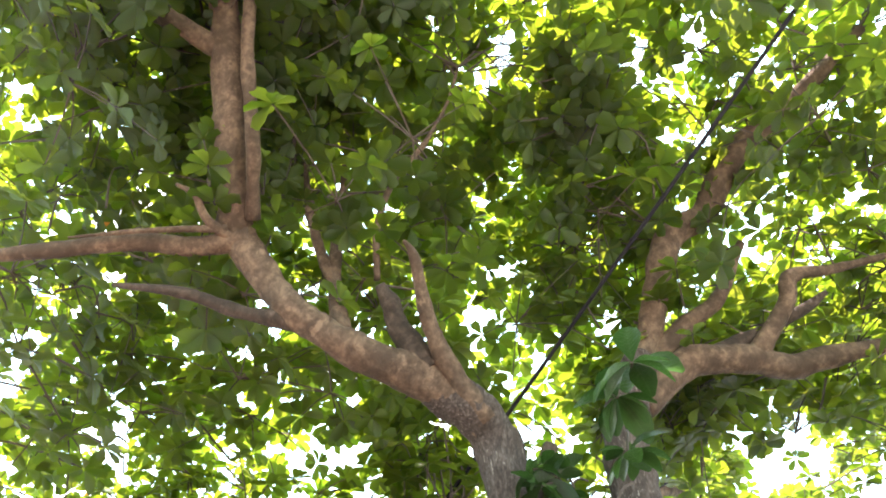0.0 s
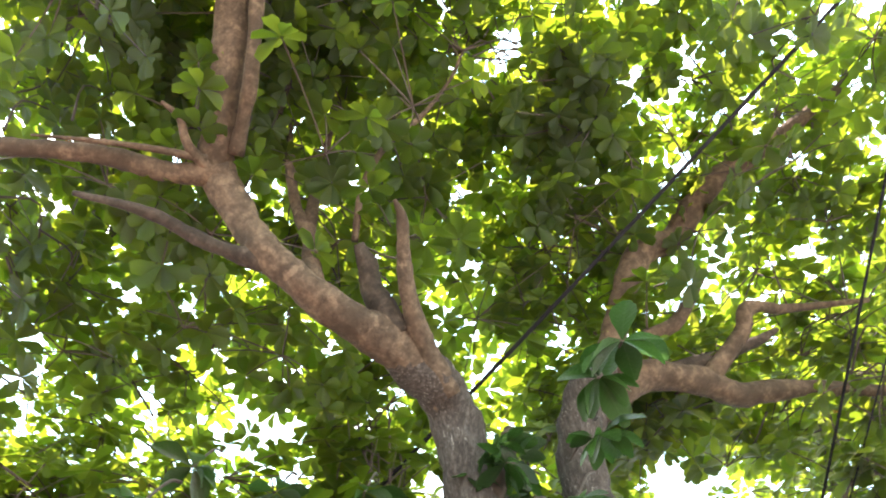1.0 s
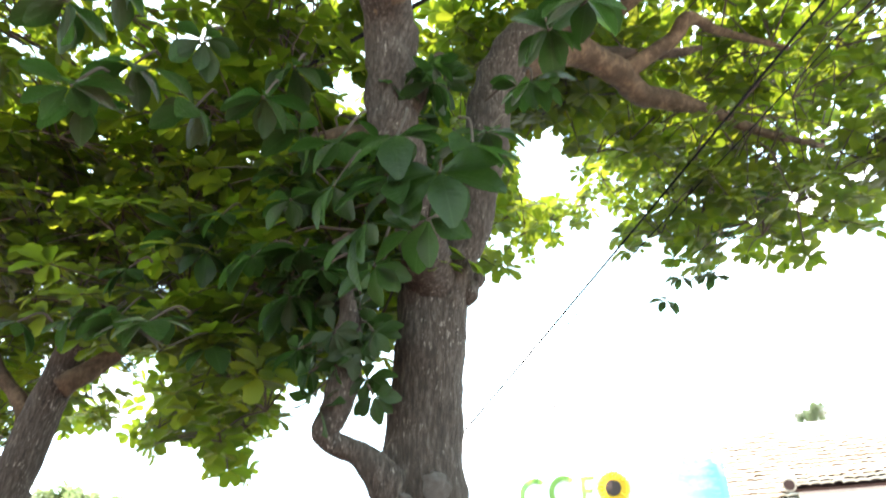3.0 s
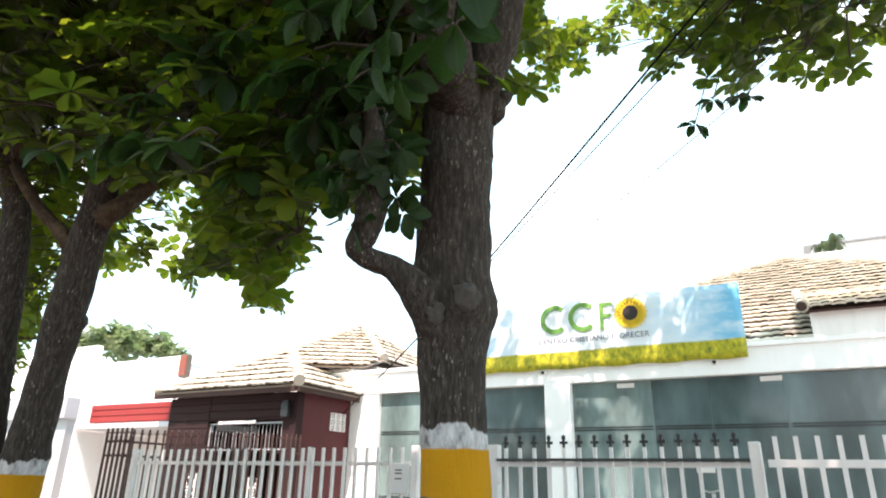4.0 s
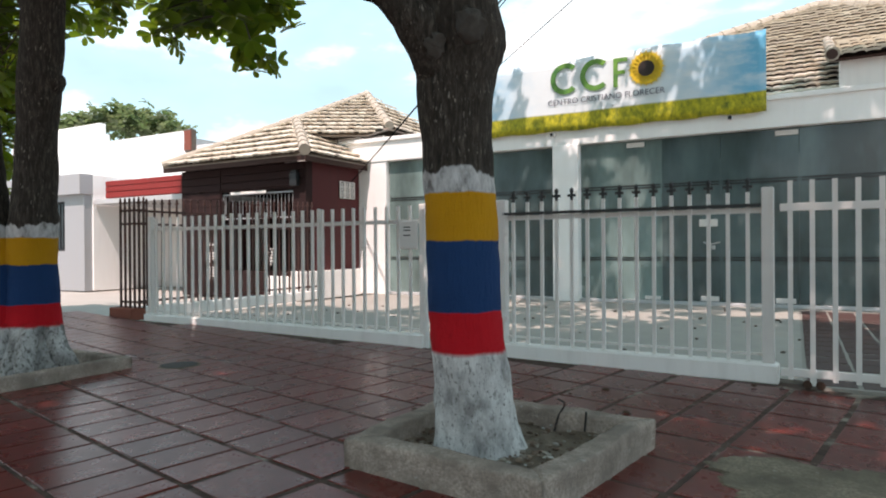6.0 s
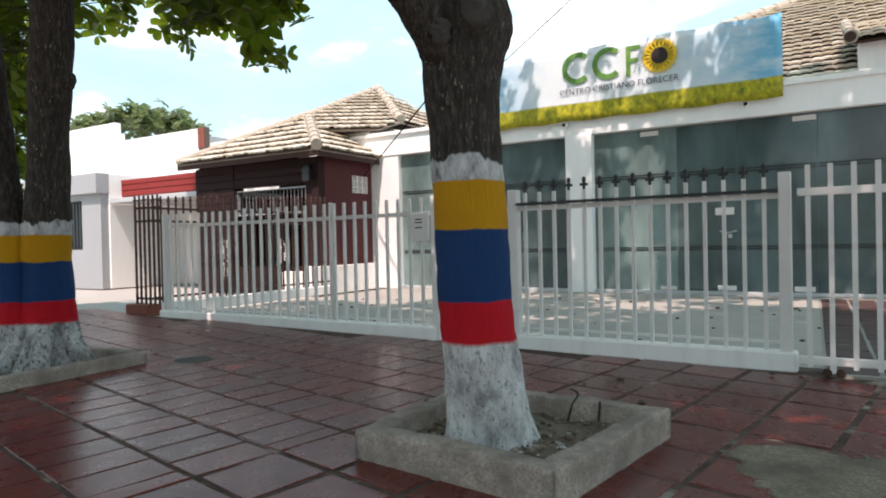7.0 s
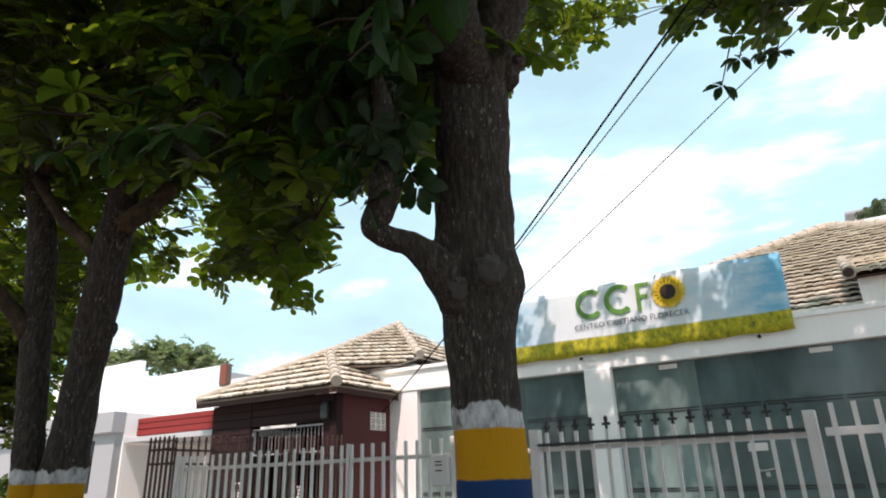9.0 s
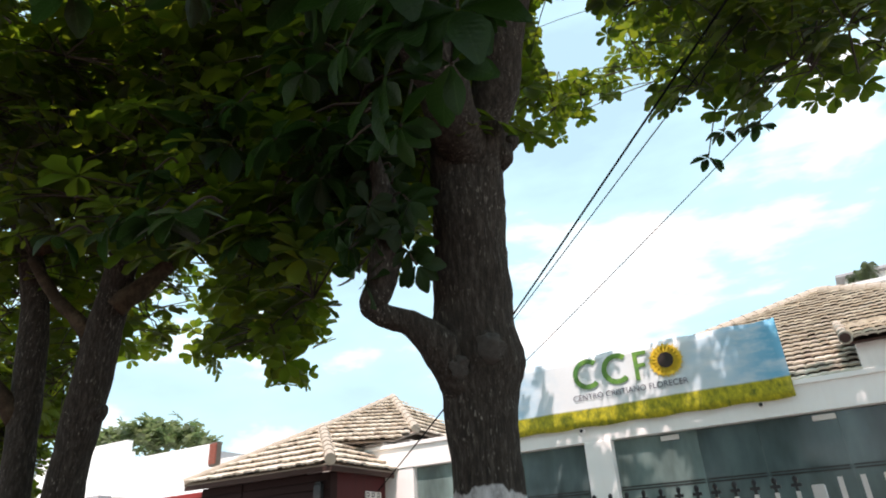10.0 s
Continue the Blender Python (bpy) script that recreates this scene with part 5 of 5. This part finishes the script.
# bunches that hang below the hem beside the second trunk
for x, z, reach, count in HANGING:
    knot = Vector((x, 0.6, z))
    home = min((Vector((a, 0.6, b)) for a, b, _, n in HANGING if b > z + 0.05), key=lambda q: (q - knot).length, default=knot + Vector((0, 0, 0.4)))
    tube(twig_bm[second], [(*knot, 0.006), (*(knot.lerp(home, 0.5) + Vector((0, 0, 0.05))), 0.008), (*home, 0.010)], 3, 4, 0.1, 5, cap=False)
    for k in range(count * 2):
        q = knot + Vector((rng.gauss(0, reach), rng.gauss(0, 0.18), rng.gauss(0, reach * 0.8)))
        tube(twig_bm[second], [(*q, 0.005), (*knot, 0.006)], 2, 3, 0, 5, cap=False)
        rosette(rng, *crown_data[second], q, Vector((rng.gauss(0, 0.6), rng.gauss(0, 0.6), 0.6)), rng.uniform(0.16, 0.22), rng.randint(6, 8))
for owner in (tree, second, third):
    v, f = crown_data[owner]
    crown = under(smooth(mesh_from("crown", v, f, M_leaf, None, "dense crown of broad glossy green leaves", "stuff")), owner)
    under(part("twig_growth", twig_bm[owner], M_twig, None, "thin brown twigs", "stuff"), owner)

# near whorls, leaf by leaf
leaf_meshes = []
lr = random.Random(3)
for i in range(5):
    vs = leaf_arrays(lr, Vector((0, 0, 0)), Vector((0, 1, 0)), Vector((0, 0, 1)), 1.0, 0.5 + 0.03 * i, 0.10 + 0.07 * i, rows=6)
    me = bpy.data.meshes.new("leaf")
    me.from_pydata(vs, [], leaf_faces(0, 6))
    me.materials.append(M_leaf_near)
    me.shade_smooth()
    leaf_meshes.append(me)


def near_whorl(pos, up, size, count, owner, stem_from):
    pos, up = Vector(pos), Vector(up).normalized()
    bm = bmesh.new()
    s = Vector(stem_from)
    tube(bm, [(*s, 0.008), (*(s.lerp(pos, 0.5) + Vector((0.02, 0, 0.05))), 0.007), (*pos, 0.006)], 5, 6, 0.1)
    under(part("stem", bm, M_twig), owner)
    a = up.orthogonal().normalized()
    b = up.cross(a)
    for k in range(count):
        ang = 2 * math.pi * k / count * 1.62 + lr.uniform(-0.2, 0.2)
        rad = a * math.cos(ang) + b * math.sin(ang)
        way = (rad + up * lr.uniform(-0.6, 0.5) - Vector((0, 0, lr.uniform(0.0, 0.45)))).normalized()
        ob = new("leaf", leaf_meshes[lr.randrange(5)])
        side = way.cross(up).normalized()
        nrm = side.cross(way)
        ln = size * lr.uniform(0.75, 1.15)
        m = Matrix((( *side,), (*way,), (*nrm,))).transposed().to_4x4()
        ob.parent = owner
        ob.matrix_parent_inverse = Matrix.Translation(-Vector(owner.location))
        ob.matrix_basis = Matrix.Translation(pos + rad * 0.012) @ m @ Matrix.Scale(ln, 4)


def hang(p):
    return (p[0] + lr.uniform(-0.15, 0.15), p[1] + lr.uniform(0.05, 0.2), p[2] + lr.uniform(0.05, 0.2))


# the low spray close to the viewer
for p, up, size, n in (((-0.65, -3.70, 2.93), (0.35, -0.75, 0.10), 0.25, 7), ((-0.86, -3.71, 2.97), (0.0, -0.6, 0.45), 0.24, 7), ((-1.05, -3.63, 2.83), (-0.3, -0.5, 0.4), 0.24, 7),
                       ((-0.51, -3.68, 3.05), (0.5, -0.3, 0.6), 0.21, 7), ((-1.16, -3.73, 3.01), (-0.4, -0.4, 0.5), 0.22, 7), ((-0.82, -3.78, 3.13), (0.0, -0.4, 0.8), 0.22, 7),
                       ((-0.75, -3.59, 2.80), (0.1, -0.7, -0.2), 0.22, 6), ((-1.08, -3.47, 2.72), (-0.1, -0.6, 0.0), 0.20, 6), ((-1.11, -3.81, 3.19), (-0.2, -0.3, 0.7), 0.21, 7)):
    near_whorl(p, up, size, n, tree, (p[0] * 0.75 - 0.25, p[1] * 0.8 - 0.62, p[2] + 0.32))
# dark sprays over the pavement
for p in ((-1.73, -4.77, 3.33), (-1.94, -4.34, 3.54), (-1.85, -4.57, 3.12), (-1.68, -4.22, 3.73), (-1.36, -4.06, 3.34), (-1.84, -4.60, 3.75), (-1.70, -4.13, 3.36), (-1.41, -3.88, 3.76), (-2.1, -4.4, 3.3)):
    near_whorl(p, (lr.uniform(-0.4, 0.4), lr.uniform(-0.4, 0.2), 0.6), lr.uniform(0.17, 0.21), 8, tree, (p[0] - 0.1, p[1] + 0.15, p[2] + 0.3))
near_whorl((0.02, -3.56, 3.86), (0.3, -0.3, 0.8), 0.24, 9, tree, (-0.45, -3.1, 4.1))
near_whorl((-0.2, -3.45, 3.9), (0.1, -0.3, 0.8), 0.21, 9, tree, (-0.45, -3.1, 4.1))
near_whorl((-0.35, -3.3, 3.75), (0.1, -0.4, 0.6), 0.18, 9, tree, (-0.45, -3.1, 4.1))
near_whorl((-0.62, -3.25, 3.55), (0.1, -0.4, 0.6), 0.18, 9, tree, (-0.6, -3.0, 3.9))
for p in ((-1.62, -3.09, 2.35), (-1.50, -3.08, 2.48), (-1.39, -2.97, 2.44), (-1.38, -2.92, 2.37), (-1.62, -3.14, 2.44), (-1.43, -3.08, 2.56), (-1.38, -3.03, 2.55), (-1.60, -3.03, 2.30), (-1.32, -3.06, 2.64), (-1.48, -3.17, 2.62),
          (-1.66, -3.20, 2.55), (-1.74, -3.12, 2.60), (-1.58, -3.05, 2.70), (-1.42, -2.98, 2.74), (-1.70, -3.08, 2.85), (-1.85, -3.0, 2.88), (-1.50, -2.95, 2.88), (-1.9, -3.1, 3.1), (-1.5, -3.1, 3.1)):
    near_whorl(p, (lr.uniform(-0.5, 0.5), lr.uniform(-0.6, 0.2), lr.uniform(-0.2, 0.6)), lr.uniform(0.11, 0.15), 7, tree, (-1.53, -3.0, p[2] + 0.08))
for k in range(30):
    p = (lr.uniform(-3.2, -1.3), lr.uniform(-3.75, -2.9), lr.uniform(2.55, 3.5))
    p = (p[0], p[1], max(p[2], floor_of_crown(p[0], p[1]) + lr.uniform(0.1, 0.4)))
    near_whorl(p, (lr.uniform(-0.5, 0.5), lr.uniform(-0.6, 0.2), 0.6), lr.uniform(0.16, 0.22), 8, tree, hang(p))
for k in range(12):
    p = (lr.uniform(-1.4, -0.4), lr.uniform(-3.5, -2.9), lr.uniform(3.35, 4.0))
    near_whorl(p, (lr.uniform(-0.4, 0.4), lr.uniform(-0.6, 0.1), 0.5), lr.uniform(0.14, 0.19), 8, tree, (p[0] * 0.6 - 0.45, p[1] * 0.5 - 1.4, p[2] + 0.15))
for k in range(20):
    p = (lr.uniform(-2.0, -1.05), lr.uniform(-3.35, -2.85), lr.uniform(3.0, 4.3))
    near_whorl(p, (lr.uniform(-0.4, 0.4), lr.uniform(-0.6, 0.1), 0.5), lr.uniform(0.13, 0.18), 8, tree, hang(p))
for p in ((-0.25, 0.63, 4.50), (-0.05, 0.55, 4.68), (0.16, 0.55, 4.66), (0.26, 0.50, 4.60), (0.4, 0.2, 4.9), (0.9, 0.1, 5.1)):
    near_whorl(p, (0.2, 0.0, 0.8), 0.15, 8, tree, (p[0] + 0.2, p[1] - 0.1, p[2] + 0.5))

# ---- distant tree, cables, litter ----
far_tree = thing("distant_tree", "wide flat-crowned tree far behind the white houses", "tree", at=(-45, 26, 0))
bm = bmesh.new()
tube(bm, [(-45, 26, -0.03, 0.5), (-45.2, 26, 5, 0.4), (-44.6, 26, 9, 0.3)], 4, 10, 0.1)
under(part("trunk", bm, M_bark_limb), far_tree)
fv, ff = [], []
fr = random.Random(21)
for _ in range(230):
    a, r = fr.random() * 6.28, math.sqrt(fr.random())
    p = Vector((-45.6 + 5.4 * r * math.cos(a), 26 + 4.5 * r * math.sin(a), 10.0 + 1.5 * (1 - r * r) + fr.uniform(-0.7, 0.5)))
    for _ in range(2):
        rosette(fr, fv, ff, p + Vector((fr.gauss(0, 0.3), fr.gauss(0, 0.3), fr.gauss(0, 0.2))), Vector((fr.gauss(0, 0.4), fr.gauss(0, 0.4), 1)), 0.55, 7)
under(mesh_from("crown", fv, ff, M_leaf_hazed, None, "airy green crown, paled for distance haze", "stuff"), far_tree)


low_wall = part("low_wall", boxes((-17.0, -11.2, 0.02, 0.24, -0.03, 0.32), bevel=0.015), plain("pink_render", (0.36, 0.22, 0.18), 0.9, var=0.4, scale=4))
tagged(low_wall, "low pinkish rendered wall beside the pale street", "wall")
hedge = thing("hedge", "small sunlit hedge behind the low pinkish wall", "hedge", at=(-14.2, 0.9, 0))
hv, hf = [], []
for _ in range(170):
    p = Vector((fr.uniform(-16.0, -12.4), fr.uniform(0.5, 1.4), 0.12 + 1.2 * math.sqrt(fr.random())))
    rosette(fr, hv, hf, p, Vector((fr.gauss(0, 0.5), fr.gauss(0, 0.5), 1)), 0.16, 7)
under(mesh_from("foliage", hv, hf, M_leaf, None, "", "stuff"), hedge)
bm = bmesh.new()
for x in (-15.6, -14.9, -14.2, -13.5, -12.8):
    tube(bm, [(x, 0.95, -0.03, 0.025), (x + 0.05, 0.93, 0.4, 0.02), (x - 0.04, 0.97, 0.9, 0.01)], 3, 6, 0.1)
under(part("stems", bm, M_twig), hedge)


palm = thing("palm_tree", "small dark palm with drooping fronds behind the shop roof", "palm", at=(2.2, 22, 0))
bm = bmesh.new()
tube(bm, [(2.4, 22, -0.03, 0.16), (2.35, 22, 5, 0.13), (2.35, 22, 9.25, 0.11)], 4, 10, 0.1)
under(part("trunk", bm, M_bark_limb), palm)
for ang, reach, rise in ((3.0, 1.0, 2.3), (2.6, 1.5, 2.9), (0.3, 1.6, 2.6), (1.2, 1.5, 2.2), (4.4, 1.2, 2.1), (5.5, 1.5, 2.7), (0.0, 0.7, 3.2), (5.9, 1.3, 3.0)):
    c, s_ = math.cos(ang), math.sin(ang)
    line = [Vector((2.35 + c * reach * 0.32 * t, 22 + s_ * reach * t, 9.25 + 0.6 * rise * (1.75 * t - 1.35 * t * t))) for t in np.linspace(0, 1, 30)]
    vs, fs = [], []
    for n, (a, b) in enumerate(zip(line, line[1:])):
        way = (b - a).normalized()
        side = way.cross(Vector((0, 0, 1))).normalized()
        span = 0.38 * math.sin(math.pi * (n + 4) / 36)
        for sg in (1, -1):
            k = len(vs)
            knee = a + side * sg * span * 0.45 + way * 0.18
            tip = a + side * sg * span * 0.75 + way * 0.25 - Vector((0, 0, span * 0.7))
            vs += [a - way * 0.02, a + way * 0.035, knee + way * 0.02, knee - way * 0.02, tip]
            fs += [(k, k + 1, k + 2, k + 3), (k + 3, k + 2, k + 4)]
    under(mesh_from("frond", vs, fs, M_frond, None), palm)

back_house = thing("far_house", "pale rendered house with a grey roof edge behind the shop", "house", at=(6.5, 27, 0))
bpart("wall", boxes((1.95, 11.0, 25.0, 29.0, 0.0, 11.0), bevel=0.02), M_white, back_house)
bpart("roof_edge", boxes((1.65, 11.2, 24.7, 29.2, 11.0, 11.14), bevel=0.02), M_grey_and_shade, back_house, "thin grey roof edge")


def cable(label, pts, r):
    bm = bmesh.new()
    tube(bm, [(*p, r) for p in pts], 10, 6)
    return tagged(part("overhead_cable", bm, M_cable), label, "cable", "overhead cables")


def sag(a, b, drop, n=5):
    a, b = Vector(a), Vector(b)
    return [tuple(a.lerp(b, i / n) - Vector((0, 0, drop * 4 * (i / n) * (1 - i / n)))) for i in range(n + 1)]


cable("thick black cable rising from the house over the street", [(-8.0, 5.5, 2.40), (-5.8, 3.70, 2.88), (-3.5, 1.88, 3.48), (-0.7, -0.26, 4.47), (2.0, -2.33, 5.47), (6.0, -5.40, 6.95)], 0.011)
cable("thin black wire running beside the thick cable", [(-8.0, 5.47, 2.39), (-5.8, 3.70, 2.87), (-3.5, 1.89, 3.46), (-0.6, -0.26, 4.37), (2.24, -2.33, 5.27), (6.4, -5.40, 6.6)], 0.006)
cable("thin overhead wire from the shop roof", sag((-7.25, 6.51, 3.23), (7.7, -2.16, 8.43), 0.22), 0.007)
cable("pair of black cables passing through the tree crown", sag((-2.6, -2.95, 5.15), (4.5, -3.25, 6.25), 0.05), 0.015)
cable("thin black wire beside the cables in the crown", sag((-2.6, -2.93, 5.22), (4.5, -3.22, 6.30), 0.06), 0.010)

bm = bmesh.new()
lt = random.Random(5)
for _ in range(150):
    x, y = (lt.uniform(-7.0, 0.3), lt.uniform(0.3, 5.9)) if lt.random() < 0.6 else (lt.uniform(-7.0, 1.0), lt.uniform(-3.5, -0.1))
    z = 0.024 if y > 0 else 0.016
    lump(bm, (x, y, z + 0.008), lt.uniform(0.012, 0.032), (1, 0.7, 0.45), 0.4, 1)
litter = part("leaf_litter", bm, M_dead)
tagged(litter, "scattered dry leaves and fallen nuts on the ground", "litter", kind="stuff")

# ---- paving tiles ----
def tile_set(wide, deep, joint_x, joint_y, seed, clay=M_tile):
    """Eight worn tiles of one size, a few millimetres proud of their cement joints."""
    tr, out = random.Random(seed), []
    for k in range(8):
        bm = bmesh.new()
        box(bm, joint_x / 2, wide - joint_x / 2, joint_y / 2, deep - joint_y / 2, 0.0, 0.0045)
        for v in bm.verts:
            v.co += Vector((tr.uniform(-0.006, 0.006), tr.uniform(-0.006, 0.006), tr.uniform(-0.001, 0.0015) if v.co.z > 0.003 else 0))
        bmesh.ops.bevel(bm, geom=[e for e in bm.edges if min(v.co.z for v in e.verts) > 0.002], offset=0.003, segments=1, affect="EDGES")
        me = bpy.data.meshes.new("paving_tile")
        bm.to_mesh(me)
        bm.free()
        me.materials.append(clay)
        out.append(me)
    return out


for cx, cy, rx, ry in ((0.48, -2.2, 0.70, 0.50), (0.1, -3.0, 0.5, 0.4), (1.1, -1.2, 0.4, 0.3)):
    bm = bmesh.new()
    ring = []
    for k in range(150):
        a = 2 * math.pi * k / 150
        s = 1 + 0.35 * noise.noise(Vector((math.cos(a) * 1.7 + cx, math.sin(a) * 1.7 + cy, 0.3))) + 0.18 * noise.noise(Vector((math.cos(a) * 6 + cx, math.sin(a) * 6 + cy, 0.7))) + 0.10 * noise.noise(Vector((math.cos(a) * 23 + cx, math.sin(a) * 23 + cy, 0.2)))
        ring.append((cx + rx * s * math.cos(a), cy + ry * s * math.sin(a)))
    top = [bm.verts.new((x, y, 0.0095)) for x, y in ring]
    low = [bm.verts.new((cx + (x - cx) * 1.03, cy + (y - cy) * 1.03, 0.0)) for x, y in ring]
    bm.faces.new(top)
    for k in range(150):
        bm.faces.new((low[k], low[(k + 1) % 150], top[(k + 1) % 150], top[k]))
    part("cement_patch", bm, M_patch, pavement, "worn grey cement patch")
tr = random.Random(9)
rest = bmesh.new()
LAY = Matrix.Translation((-1.2, -2.4, 0)) @ Matrix.Rotation(radians(-10.5), 4, "Z")      # the courses run askew to the fence
SEAM = -0.75
# squarish tiles near the gate, narrower ones in broken courses beyond the first tree
for x_from, x_to, wide, deep, joint_x, joint_y, near_from, near_to in ((SEAM, 6.4, 0.392, 0.402, 0.036, 0.034, SEAM, 3.2), (-9.4, SEAM, 0.245, 0.402, 0.011, 0.026, -4.2, SEAM)):
    kinds, halves = tile_set(wide, deep, joint_x, joint_y, 9), tile_set(wide / 2, deep, joint_x, joint_y, 10)
    singles = 0
    for j in range(24):
        y = 3.3 - (j + 1) * deep
        slip = 0.5 * wide * (j % 2) if x_to == SEAM else 0.0
        for i in range(int((x_to - x_from) / wide)):
            x = (x_to - (i + 1) * wide + slip) if x_to == SEAM else x_from + i * wide
            cut = x + wide > x_to + 0.01
            c = LAY @ Vector((x + wide / 2, y + deep / 2, 0))
            if c.y > -0.07 + 0.026 * max(-c.x, 0) or c.y < -8.7 or not -9.2 < c.x < 4.3:
                continue
            if any(a < c.x < b and e < c.y < f for a, b, e, f in ((-1.66, -0.66, -2.88, -1.9), (-5.90, -4.50, -3.2, -1.9))):
                continue
            if near_from <= x < near_to and -1.6 < y < 2.6 and singles < 300:
                ob = new("paving_tile", (halves if cut else kinds)[tr.randrange(8)])
                ob.parent = pavement
                ob.matrix_basis = LAY @ Matrix.Translation((x, y, 0.0))
                singles += 1
            elif not cut:
                bmesh.ops.create_cube(rest, size=1.0, matrix=LAY @ Matrix.LocRotScale((x + wide / 2, y + deep / 2, 0.00225), None, (wide - joint_x, deep - joint_y, 0.0045)))
part("paving_tiles_rest", rest, M_tile, pavement, "", "stuff")
# tiles of the entrance path
kinds = tile_set(0.335, 0.335, 0.030, 0.045, 4, M_path_tile)
for i in range(9):
    for j in range(17):
        ob = new("path_tile", kinds[tr.randrange(8)])
        ob.parent = path
        ob.location = (0.135 + i * 0.335, 0.02 + j * 0.335, 0.018)
# things on the rising end of the pavement
for ob, rise, along in ((second, 0.05, 0.0), (mh, 0.052, 0.0), (brown, 0.06, 0.09), (house, 0.0, 0.09)):
    ob.location.z += rise
    ob.location.x += along
